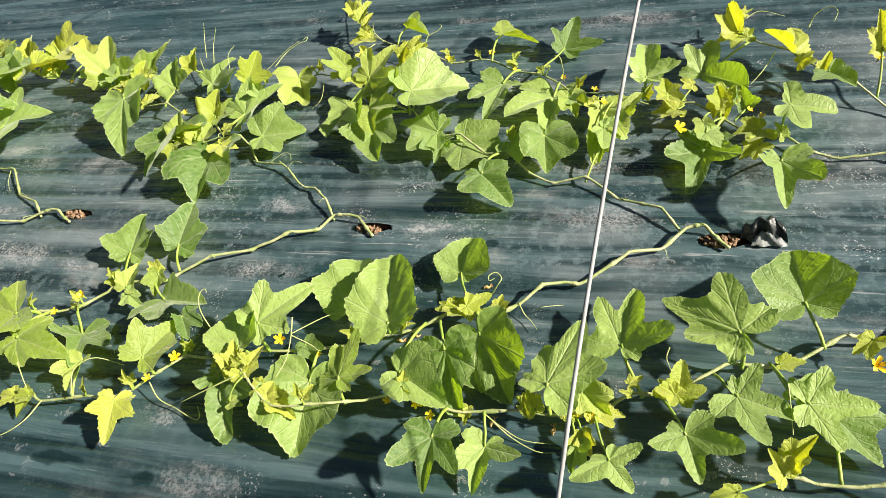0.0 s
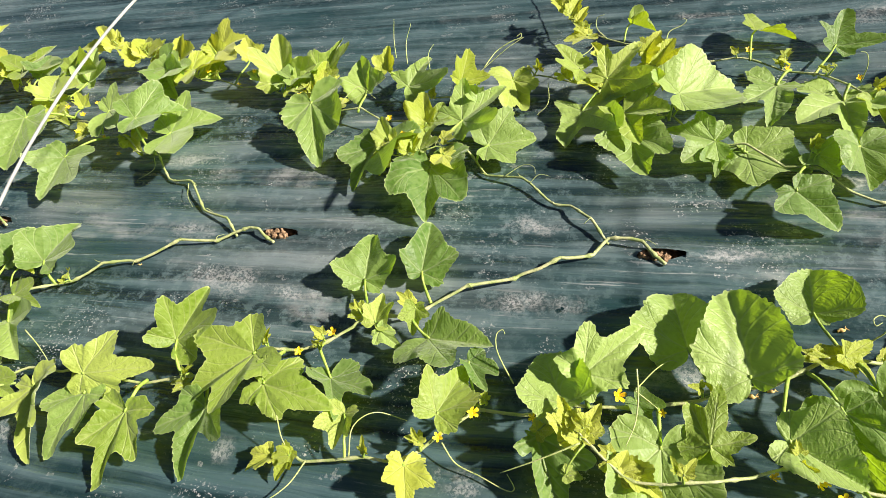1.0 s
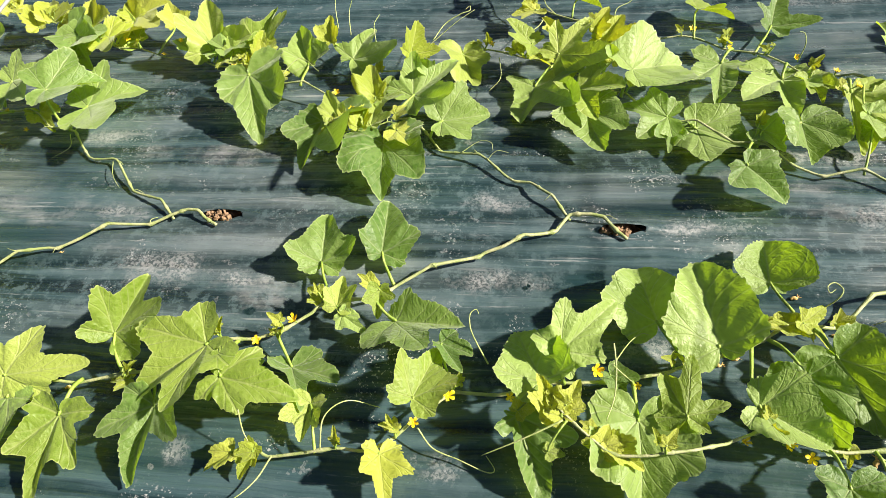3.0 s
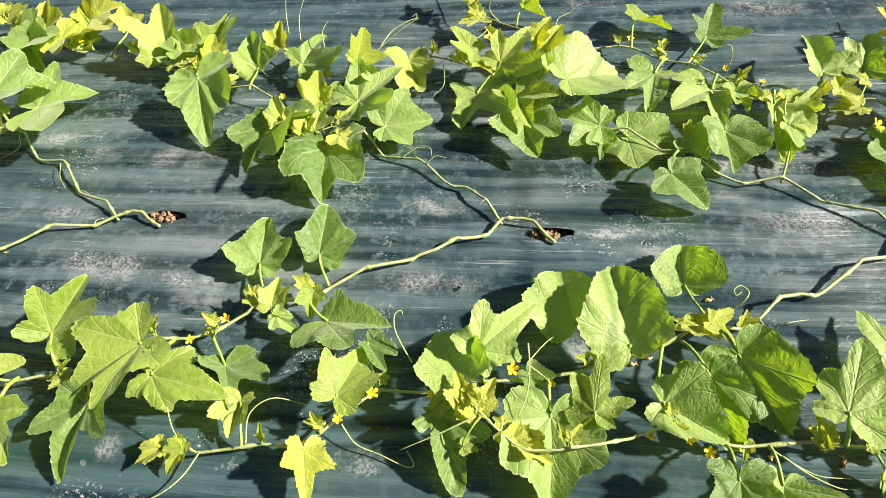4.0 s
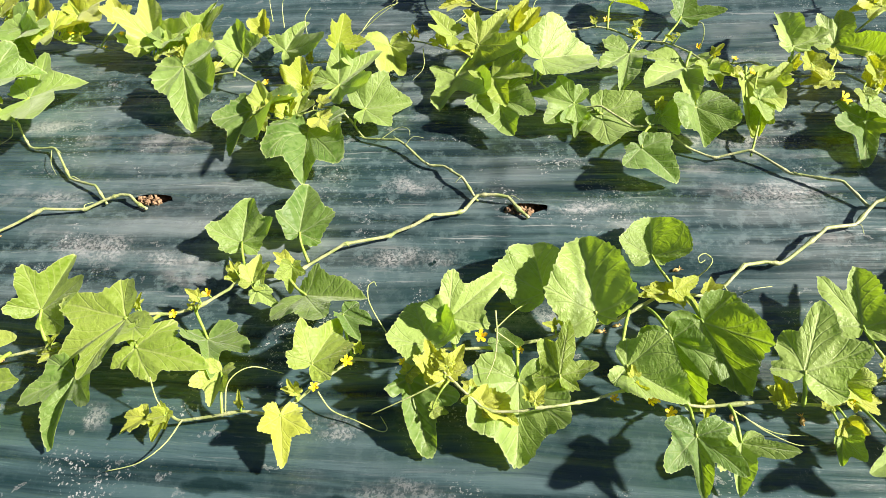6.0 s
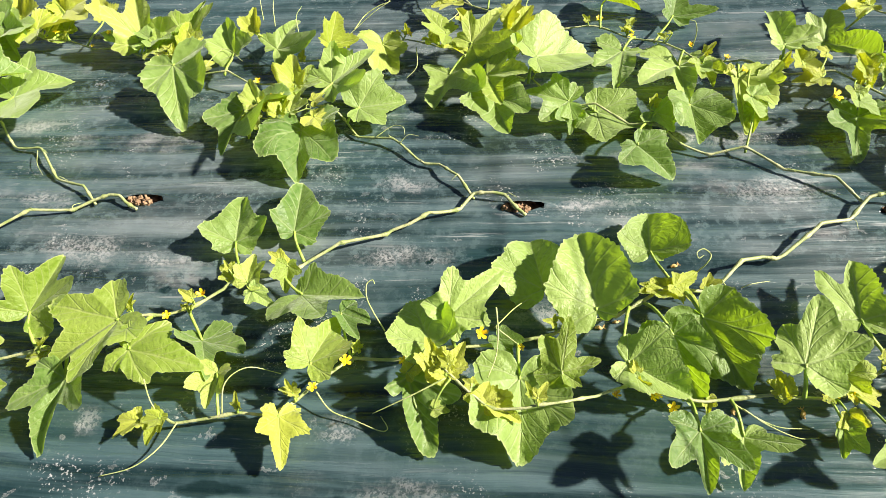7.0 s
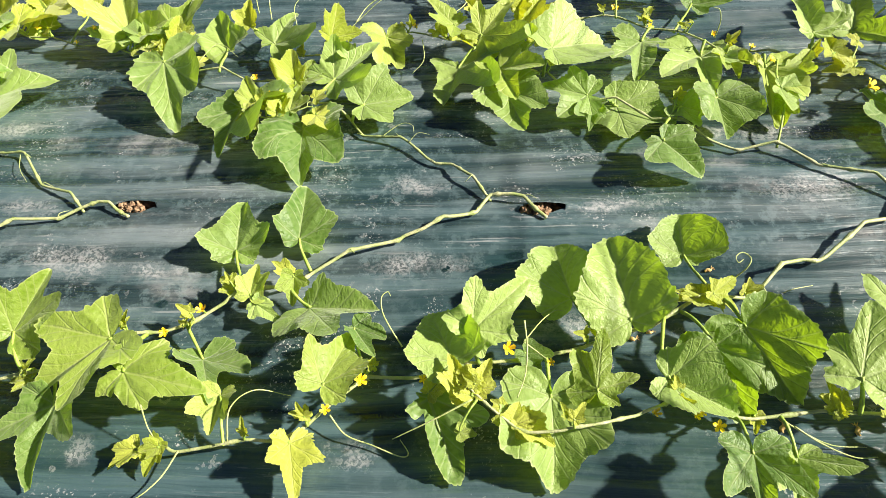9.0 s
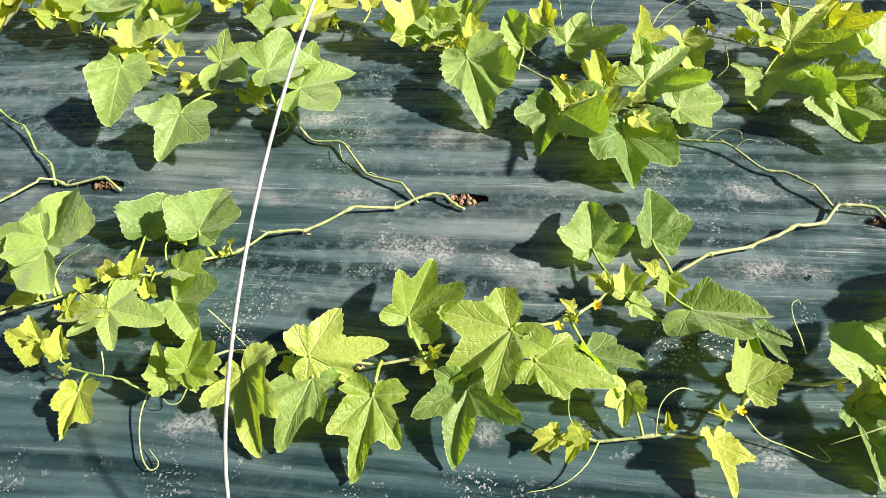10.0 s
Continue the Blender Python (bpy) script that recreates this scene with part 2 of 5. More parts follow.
LEAF = leaf_material("leaf_mature", rgb(0.060, 0.140, 0.014), rgb(0.300, 0.415, 0.092), rgb(0.47, 0.53, 0.24), rgb(0.53, 0.79, 0.016), 0.40)
LEAF_MIDDLE = leaf_material("leaf_middle", rgb(0.150, 0.240, 0.015), rgb(0.360, 0.440, 0.078), rgb(0.52, 0.56, 0.21), rgb(0.62, 0.80, 0.014), 0.42)
LEAF_YOUNG = leaf_material("leaf_young", rgb(0.28, 0.36, 0.016), rgb(0.45, 0.49, 0.060), rgb(0.58, 0.59, 0.18), rgb(0.78, 0.80, 0.014), 0.42)
STEM = stem_material("stem", rgb(0.21, 0.30, 0.06), rgb(0.32, 0.37, 0.13))
STEM_OLD = stem_material("stem_old", rgb(0.25, 0.30, 0.10), rgb(0.44, 0.43, 0.24))
PETIOLE = stem_material("petiole", rgb(0.22, 0.33, 0.04), rgb(0.32, 0.41, 0.08))
TENDRIL = stem_material("tendril", rgb(0.34, 0.40, 0.12), rgb(0.46, 0.48, 0.22))
PETAL = plain_material("petal", rgb(0.80, 0.53, 0.008), rgb(0.86, 0.66, 0.025), 160.0, 0.55)
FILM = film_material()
SOIL = plain_material("soil", rgb(0.10, 0.045, 0.02), rgb(0.36, 0.21, 0.11), 120.0, 0.95, 0.8, 0.003)
CLOD = plain_material("clod", rgb(0.14, 0.080, 0.042), rgb(0.36, 0.23, 0.14), 220.0, 0.95, 0.7, 0.002)
BLACK_FILM = plain_material("film_underside", rgb(0.012, 0.013, 0.014), rgb(0.05, 0.05, 0.05), 60.0, 0.35, 0.5, 0.003)
PALE_FILM = plain_material("film_dusty", rgb(0.09, 0.10, 0.105), rgb(0.30, 0.30, 0.295), 60.0, 0.6, 0.6, 0.003)
WITHERED = plain_material("withered_petal", rgb(0.42, 0.24, 0.07), rgb(0.66, 0.46, 0.20), 300.0, 0.8, 0.5, 0.0008)
ROD = plain_material("hoop_coating", rgb(0.24, 0.24, 0.235), rgb(0.36, 0.355, 0.34), 40.0, 0.5)


# ---- mesh helpers ----
def part(name, bm, material, parent=None, label="", smooth=True):
    """Links a bmesh as one mesh object, under parent if one is given. Its vertices are in world places."""
    me = bpy.data.meshes.new(name)
    bm.normal_update()
    bm.to_mesh(me)
    bm.free()
    me.materials.append(material)
    if smooth:
        me.shade_smooth()
    ob = new(name, me)
    if parent is not None:
        ob.parent = parent
        origin = parent.location.copy()
        if parent.parent is not None:
            origin += parent.parent.location
        me.transform(Matrix.Translation(-origin))
    if label:
        ob["label"] = label
    return ob


def spline(points, n=6, soft=1.0):
    """A smooth line through the points; soft 0 leaves its corners."""
    ps = [Vector(p) for p in points]
    ps = [2 * ps[0] - ps[1]] + ps + [2 * ps[-1] - ps[-2]]
    line = []
    for i in range(1, len(ps) - 2):
        a, b, c, d = ps[i - 1:i + 3]
        for k in range(n):
            s = k / n
            curve = 0.5 * (2 * b + (c - a) * s + (2 * a - 5 * b + 4 * c - d) * s * s + (3 * b - a - 3 * c + d) * s ** 3)
            line.append(b.lerp(c, s).lerp(curve, soft))
    line.append(ps[-2])
    return line


def tube(bm, line, radius, sides=8):
    """A closed tube along a line; radius is a function of the share of the way along it."""
    rings, up = [], Vector((0.13, 0.21, 0.97))
    for i, p in enumerate(line):
        way = (line[min(i + 1, len(line) - 1)] - line[max(i - 1, 0)]).normalized()
        x = way.cross(up).normalized()
        y = x.cross(way).normalized()
        r = radius(i / (len(line) - 1))
        rings.append([bm.verts.new(p + r * (math.cos(a) * x + math.sin(a) * y)) for a in (2 * math.pi * k / sides for k in range(sides))])
    for a, b in zip(rings, rings[1:]):
        for k in range(sides):
            bm.faces.new((a[k], a[(k + 1) % sides], b[(k + 1) % sides], b[k]))
    bm.faces.new(rings[0][::-1])
    bm.faces.new(rings[-1])


# ---- plants ----
RINGS = (0.10, 0.22, 0.36, 0.50, 0.64, 0.76, 0.87, 0.95, 1.0)
plants = []


def plant(x, y, label):
    ob = new("melon_plant")
    ob.location = (x, y, 0)
    plants.append(ob)
    return tagged(ob, label, "melon plant", "melon plants in the row")


def outline(length, w, s, lobe, rnd):
    """Half a leaf's outline from tip to petiole as (angle from the midrib, reach, canonical angle); its side lobe ends at (w, s)."""
    side = min(max(math.atan2(w, s), 0.55), 2.0)
    reach = math.hypot(w, s)
    back = side + (2.85 - side) * 0.52
    tips = [(0.0, length, 0.0), (side, reach, 0.8), (back, reach * (0.66 - 0.08 * lobe) * (1 - 0.55 * max(0.0, side - 1.0)), 1.6), (math.pi - 0.10, 0.05 * length, 2.7)]
    line = []
    for i, (p, q) in enumerate(zip(tips, tips[1:])):
        gap = q[0] - p[0]
        dip = (0.05 + (0.16 + 0.34 * min(gap, 1.2)) * lobe * rnd.uniform(0.8, 1.1)) if i == 0 else (0.04 + (0.10 + 0.28 * min(gap, 1.0)) * lobe) if i == 1 else 0.0
        for k in range(40):
            f = k / 40
            ease = f * f * (3 - 2 * f)
            r = p[1] + (q[1] - p[1]) * (ease if i < 2 else f ** 1.9)
            valley = math.sin(math.pi * f ** (0.95 if i == 0 else 1.0)) ** (1.35 + 0.35 * lobe)
            line.append((p[0] + gap * f, r * (1 - dip * valley), p[2] + (q[2] - p[2]) * f))
    line.append(tips[-1])
    return line


def toothed(line, length, lobe, rnd, young):
    """The outline again at even steps along the rim, with small forward teeth."""
    xy = [(r * math.sin(a), r * math.cos(a)) for a, r, _ in line]
    run = [0.0]
    for p, q in zip(xy, xy[1:]):
        run.append(run[-1] + math.hypot(q[0] - p[0], q[1] - p[1]))
    pitch = max(0.0050, 0.092 * length)
    n = 4 * max(7, round(run[-1] / pitch))
    out, i, high, wander = [], 0, 1.0, rnd.uniform(0, 90)
    for k in range(n + 1):
        d = run[-1] * k / n
        while i < len(run) - 2 and run[i + 1] < d:
            i += 1
        f = min(1.0, (d - run[i]) / max(run[i + 1] - run[i], 1e-9))
        a, r, c = (line[i][j] + (line[i + 1][j] - line[i][j]) * f for j in range(3))
        if k % 4 == 0:
            high = rnd.choice((0.2, 0.6, 1.0, 1.7)) * rnd.uniform(0.7, 1.3)
        tooth = (0.0, 0.85, 0.75, -0.25)[k % 4] * high * (0.030 if young == 1 else 0.015) * length
        if 0 < k < n - 3:
            r += 0.06 * length * (0.3 + lobe) * noise.noise(Vector((a * 4.2, wander, 0)))
            r += tooth * min(1.0, r / (0.35 * length))
        out.append((a, max(r, 0.03 * length), c))
    return out


def leaf(owner, base, turn, node, length, wl, wr, sl, sr, fold, lobe, young=0):
    """A palmate blade at base, turned by Euler degrees, with the reach of its side lobes and their rise (fold), and the petiole from the vine's node."""
    rnd = random.Random(round(base[0] * 1000) * 7919 + round(base[1] * 1000))
    length, wl, wr, sl, sr = (0.99 * v for v in (length, wl, wr, sl, sr))
    right = toothed(outline(length, wr, sr, lobe, rnd), length, lobe, rnd, young)
    left = toothed(outline(length, wl, sl, lobe, rnd), length, lobe, rnd, young)
    rim = [(a, r, c) for a, r, c in right] + [(-a, r, -c) for a, r, c in left[:0:-1]]
    n = len(rim)
    bm = bmesh.new()
    uv = bm.loops.layers.uv.new("leaf")
    margin = bm.loops.layers.uv.new("margin")
    where = {}
    turned = Euler([radians(a) for a in turn]).to_matrix()
    seed = Vector((rnd.uniform(0, 50), rnd.uniform(0, 50), 0))
    droop = rnd.uniform(0.02, 0.12) * length
    twist = rnd.uniform(-0.25, 0.25)
    lift = [rnd.uniform(-0.10, 0.16) * length for _ in range(2)]
    pleat = rnd.uniform(0.18, 0.52)
    fold = fold if isinstance(fold, tuple) else (fold, fold)
    ruffle = rnd.uniform(0.5, 1.3)
    big = min(1.0, length / 0.05)

    def blade(a, r, c, edge):
        x, y = r * math.sin(a), r * math.cos(a)
        u, v = x / (wr if x > 0 else wl), y / length
        near = min(r * abs(math.sin(max(-1.5, min(1.5, abs(c) - b)))) for b in (0.0, 0.8, 1.6)) / length
        z = fold[x > 0] * (math.sqrt(min(1.1, abs(u)) ** 2 + 0.002) - 0.045) * min(1.0, max(0.3, 0.75 + 1.2 * v))
        z -= droop * max(0.0, v) ** 2.4
        z += twist * x * v
        z += lift[x > 0] * min(1.2, abs(u)) ** 2 * max(0.0, 1 - abs(abs(c) - 0.8))
        z += length * pleat * (math.sqrt(near * near + 0.0006) - 0.0245)
        z += length * 0.10 * edge * noise.noise(seed + Vector((u * 1.1, v * 1.3, 0)))
        z += length * ruffle * 0.05 * edge ** 3 * noise.noise(seed + Vector((math.sin(a) * 3.2, math.cos(a) * 3.2, 3)))
        z += length * big * 0.018 * noise.noise(seed + Vector((u * 5, v * 5, 7)))
        p = turned @ Vector((x, y, z)) + Vector(base)
        p.z = max(p.z, 0.003 + 0.002 * edge)
        vert = bm.verts.new(p)
        where[vert] = (r / length * math.sin(c), r / length * math.cos(c), edge)
        return vert

    centre = blade(0.0, 0.0, 0.0, 0.0)
    rings = []
    for f in RINGS:
        rings.append([blade(a, r * f, c, f) for a, r, c in rim])
    for k in range(n):
        bm.faces.new((centre, rings[0][(k + 1) % n], rings[0][k]))
    for p, q in zip(rings, rings[1:]):
        for k in range(n):
            bm.faces.new((p[k], p[(k + 1) % n], q[(k + 1) % n], q[k]))
    for face in bm.faces:
        for loop in face.loops:
            loop[uv].uv = where[loop.vert][:2]
            loop[margin].uv = (where[loop.vert][2], 0)
    ob = part("leaf", bm, (LEAF, LEAF_YOUNG, LEAF_MIDDLE)[young], owner, "young yellow-green leaf" if young == 1 else "")
    # petiole
    foot, top = Vector(node), Vector(base)
    gap = (top - foot).length
    back = turned @ Vector((0, -1, 0))
    rise = Vector((0, 0, min(0.15 * gap, 0.006)))
    line = spline([foot, foot.lerp(top, 0.35) + rise * 0.8 + back * 0.05 * gap, foot.lerp(top, 0.75) + rise * 0.5 + back * 0.07 * gap, top + turned @ Vector((0, 0.02 * length, 0.001))], 5)
    for q in line:
        q.z = max(q.z, 0.004)
    bm = bmesh.new()
    thick = 0.0009 + 0.012 * length
    tube(bm, line, lambda s: thick * (1.25 - 0.45 * s), 7)
    part("petiole", bm, PETIOLE, ob)
    return ob


def vine(owner, thick, thin, points, shoots=0.45):
    """A creeping stem with swollen nodes, from thick to thin (radius in mm)."""
    rnd = random.Random(len(points) * 31 + round(points[0][0] * 1000))
    line = spline(points, 9, 0.25)
    reach = [0.0]
    for a, b in zip(line, line[1:]):
        reach.append(reach[-1] + (b - a).length)
    total = reach[-1]
    marks, s = [], 0.03
    while s < total:
        marks.append(s)
        s += rnd.uniform(0.045, 0.07)
    for i, q in enumerate(line):
        k = sum(m <= reach[i] for m in marks)
        a = marks[k - 1] if k else 0.0
        b = marks[k] if k < len(marks) else total
        share = (reach[i] - a) / max(b - a, 1e-6)
        bend = (0.0075 if reach[i] < 0.45 * total else 0.0035) * (-1) ** k * (2 * share - 1) + noise.noise(Vector((reach[i] * 22, points[0][0] * 9, 0))) * 0.0012
        q.y += bend
        q.z = max(q.z + 0.6 * bend, 0.002)

    def radius(f):
        d = f * total
        near = min(abs(d - m) for m in marks)
        return 0.00053 * (thick + (thin - thick) * f) * (1 + 0.65 * math.exp(-(near / 0.0035) ** 2))

    bm = bmesh.new()
    tube(bm, line, radius, 9)
    part("stem", bm, STEM_OLD if thick > 3.3 else STEM, owner)
    # side shoots at the nodes: dry on the old wood, young leaves on the outer half
    for m in marks:
        if rnd.random() < shoots:
            continue
        q = line[min(range(len(line)), key=lambda i: abs(reach[i] - m))]
        if m < 0.42 * total:
            # a dried stub or rootlet on the old wood
            a, size = rnd.uniform(0, 6.28), rnd.uniform(0.006, 0.018)
            way = Vector((math.cos(a), math.sin(a), 0)) * size
            bm = bmesh.new()
            tube(bm, spline([q, q + way * 0.4 + Vector((0, 0, 0.003)), q + way + Vector((0.3 * way.y, -0.3 * way.x, rnd.uniform(-0.003, 0.003)))], 4), lambda f: 0.0007 * (1 - 0.6 * f), 5)
            part("rootlet", bm, TENDRIL, owner)
            continue
        for k in range(rnd.choice((1, 2, 2, 3))):
            a, size = rnd.uniform(0, 360), rnd.uniform(0.010, 0.020)
            foot = q + Vector((0.002 * math.cos(a), 0.002 * math.sin(a), 0.002))
            tip = foot + Vector((rnd.uniform(-0.010, 0.010), rnd.uniform(-0.008, 0.010), rnd.uniform(0.004, 0.016)))
            leaf(owner, tip, (rnd.uniform(0, 55), rnd.uniform(-25, 25), rnd.uniform(-100, 100)), foot, size, size * 0.5, size * 0.5, size * 0.3, size * 0.3, size * 0.22, 0.8, young=1)


def tendril(owner, thick, points):
    bm = bmesh.new()
    tube(bm, spline(points, 8), lambda s: 0.001 * thick * (1 - 0.55 * s), 6)
    part("tendril", bm, TENDRIL, owner)


def flower(owner, place, size=0.012, tilt=20, turn=0):
    """A small five-petalled yellow flower on a green calyx."""
    rnd = random.Random(round(place[0] * 1000) * 31 + round(place[1] * 1000))
    size *= 0.54
    lift = rnd.uniform(0.05, 0.35)
    m = pose(*place, tilt + rnd.uniform(-15, 15), rnd.uniform(-25, 25), turn + rnd.uniform(0, 72))
    bm = bmesh.new()
    for k in range(5):
        a0 = 2 * math.pi * k / 5
        rows = []
        for r, w, z in ((0.12, 0.10, 0.0), (0.42, 0.24, 0.12 + lift), (0.72, 0.30, 0.18 + 2 * lift), (0.95, 0.08, 0.10 + 2.4 * lift + rnd.uniform(-0.2, 0.2))):
            row = []
            for s in (-1, 0, 1):
                x, y = r, s * w
                row.append(bm.verts.new(m @ Vector((size * (x * math.cos(a0) - y * math.sin(a0)), size * (x * math.sin(a0) + y * math.cos(a0)), size * (z + 0.10 * abs(s))))))
            rows.append(row)
        for a, b in zip(rows, rows[1:]):
            for s in (0, 1):
                bm.faces.new((a[s], b[s], b[s + 1], a[s + 1]))
    bmesh.ops.create_uvsphere(bm, u_segments=8, v_segments=5, radius=size * 0.2, matrix=m @ Matrix.Translation((0, 0, size * 0.08)))
    ob = part("flower", bm, PETAL, owner, "small yellow five-petalled flower")
    bm = bmesh.new()
    tube(bm, spline([m @ Vector((0, 0, 0)), m @ Vector((0, 0, -0.4 * size)), m @ Vector((0.1 * size, 0, -1.0 * size))], 4), lambda s: size * (0.24 - 0.12 * s), 7)
    part("calyx", bm, PETIOLE, ob)


# ---- ground ----
HOLES = [(-1.413, 0.598, 0.026, 0.0070), (-0.855, 0.587, 0.027, 0.0078), (-0.321, 0.571, 0.026, 0.0070), (0.151, 0.565, 0.031, 0.010)]


def relief(x, y):
    """Height of the stretched film over the bed."""
    z = 0.0040 * noise.noise(Vector((x * 0.8, y * 14, 0))) + 0.0022 * noise.noise(Vector((x * 2.2, y * 45, 4)))
    z += 0.0012 * noise.noise(Vector((x * 9, y * 30, 9)))
    return z - 0.0042


def lines(lo, hi, fine, spots):
    """Grid lines: fine between lo and hi, finer about the spots, wider and wider outside."""
    out, v = [], lo
    while v < hi:
        out.append(v)
        v += 0.0026 if any(a < v < b for a, b in spots) else fine
    step = fine
    while out[-1] < 150:
        step *= 1.5
        out.append(out[-1] + step)
    step, low = fine, [lo]
    while low[-1] > -150:
        step *= 1.5
        low.append(low[-1] - step)
    return low[:0:-1] + out


def ground():
    xs = lines(-2.6, 1.4, 0.02, [(h[0] - h[2] - 0.02, h[0] + h[2] + 0.03) for h in HOLES])
    ys = lines(-0.5, 2.2, 0.007, [(0.545, 0.615)])
    bm = bmesh.new()
    grid, rim = [], {}
    for y in ys:
        row = []
        for x in xs:
            z = relief(x, y) if abs(x) < 5 and abs(y) < 5 else -0.004
            for hx, hy, hw, hh in HOLES:
                d = math.hypot((x - hx) / hw, (y - hy) / hh)
                if d < 3.2:
                    lip = math.exp(-((d - 1.1) / 0.7) ** 2)
                    z += lip * (0.006 if y > hy else -0.001)
            row.append(bm.verts.new((x, y, z)))
        grid.append(row)
    for j in range(len(ys) - 1):
        for i in range(len(xs) - 1):
            cx, cy = (xs[i] + xs[i + 1]) / 2, (ys[j] + ys[j + 1]) / 2
            corners = (grid[j][i], grid[j][i + 1], grid[j + 1][i + 1], grid[j + 1][i])
            torn = [h for h in HOLES if math.hypot((cx - h[0]) / h[2], (cy - h[1]) / h[3]) < 1]
            if torn:
                for v in corners:
                    rim[v] = torn[0]
            else:
                bm.faces.new(corners)
    # draw the cut edge on to a ragged slit, pointed at both ends
    for v, (hx, hy, hw, hh) in rim.items():
        if not v.link_faces:
            continue
        a = math.atan2((v.co.y - hy) / hh, (v.co.x - hx) / hw)
        r = 1 + 0.10 * noise.noise(Vector((a * 3, hx * 7, 0)))
        v.co.x = hx + hw * r * math.cos(a) * 1.12
        v.co.y = hy + hh * r * math.sin(a) * abs(math.sin(a)) ** 1.3 * (1 - 0.30 * math.cos(a)) + 0.004 * max(0.0, math.cos(a))
    for v in [v for v in bm.verts if not v.link_faces]:
        bm.verts.remove(v)
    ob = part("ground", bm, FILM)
    tagged(ob, "dark green plastic mulch film, rippled and dusty, stretched over the bed", "mulch film", kind="structure")


def clod(bm, place, size, rnd):
    made = bmesh.ops.create_icosphere(bm, subdivisions=2, radius=size, matrix=Matrix.Translation(place))
    seed = Vector((rnd.uniform(0, 90), 0, 0))
    for v in made["verts"]:
        d = v.co - Vector(place)
        v.co = Vector(place) + d * (1 + 1.3 * noise.noise(seed + d / size * 1.6))


def planting_hole(hx, hy, hw, hh):
    """Soil seen through the slit in the film."""
    rnd = random.Random(round(hx * 1000))
    root = new("planting_soil")
    root.location = (hx, hy, -0.02)
    tagged(root, "reddish brown crumbly soil in a slit of the mulch film", "soil", "planting holes")
    bm = bmesh.new()
    rows = []
    for j in range(11):
        row = []
        for i in range(21):
            x, y = (i / 10 - 1) * hw * 1.7, (j / 5 - 1) * hh * 3.0
            row.append(bm.verts.new((hx + x, hy + y, -0.009 + 0.006 * noise.noise(Vector((x * 90, y * 90, hx))) - 0.012 * max(0, x / hw))))
        rows.append(row)
    for a, b in zip(rows, rows[1:]):
        for i in range(20):
            bm.faces.new((a[i], a[i + 1], b[i + 1], b[i]))
    part("soil_bed", bm, SOIL, root)
    for _ in range(90):
        bm = bmesh.new()
        s = rnd.choice((0.0008, 0.0012, 0.0016, 0.0030)) * rnd.uniform(0.7, 1.3)
        clod(bm, (hx + rnd.uniform(-0.9, 0.35) * hw, hy + rnd.uniform(-0.8, 0.7) * hh, -0.005 + rnd.uniform(-0.003, 0.004)), s, rnd)
        part("clod", bm, CLOD, root)


def hoop(x0, lean, middle, reach, height):
    """A white-coated rod bent over the bed as a low arch."""
    line = []
    for k in range(49):
        a = math.pi * k / 48
        y = middle - reach * math.cos(a)
        line.append(Vector((x0 + lean * y, y, height * math.sin(a))))
    line = [line[0] - Vector((0, 0, 0.12))] + line + [line[-1] - Vector((0, 0, 0.12))]
    bm = bmesh.new()
    tube(bm, line, lambda s: 0.0019, 10)
    ob = part("tunnel_hoop", bm, ROD)
    tagged(ob, "thin white-coated rod bent as an arch over the bed", "hoop", "hoops over the bed")


def film_flap(x, y, wide, high):
    """A torn, crumpled tongue of the film that stands up beside a slit."""
    bm = bmesh.new()
    rows = []
    for j in range(13):
        row = []
        for i in range(17):
            u, v = i / 16, j / 12
            fold = 0.006 * noise.noise(Vector((u * 5, v * 4, 2))) + 0.004 * math.sin(u * 17 + v * 3)
            row.append(bm.verts.new((x + (u - 0.45) * wide * (1 - 0.35 * v), y + 0.016 * v + fold, -0.003 + high * math.sin(v * 2.3) * (0.6 + 0.5 * math.sin(u * 3)))))
        rows.append(row)
    for a, b in zip(rows, rows[1:]):
        for i in range(16):
            bm.faces.new((a[i], a[i + 1], b[i + 1], b[i]))
    ob = part("film_flap", bm, BLACK_FILM)
    tagged(ob, "crumpled black tongue of torn mulch film", "film scrap")
    # the pale dusty side of the tongue, folded down towards the slit
    bm = bmesh.new()
    rows = []
    for j in range(9):
        row = []
        for i in range(13):
            u, v = i / 12, j / 8
            crease = 0.0012 * math.sin(u * 13 + v * 5) + 0.005 * noise.noise(Vector((u * 6, v * 3, 8)))
            row.append(bm.verts.new((x + (u - 0.30) * wide * 0.75 * (1 - 0.5 * v), y - 0.010 + 0.012 * v + crease, -0.002 + high * 0.62 * v * (0.45 + 0.55 * math.sin(u * 2.6)))))
        rows.append(row)
    for a, b in zip(rows, rows[1:]):
        for i in range(12):
            bm.faces.new((a[i], a[i + 1], b[i + 1], b[i]))
    edge = part("folded_edge", bm, PALE_FILM, None, "pale dusty fold of film")
    edge.parent = ob


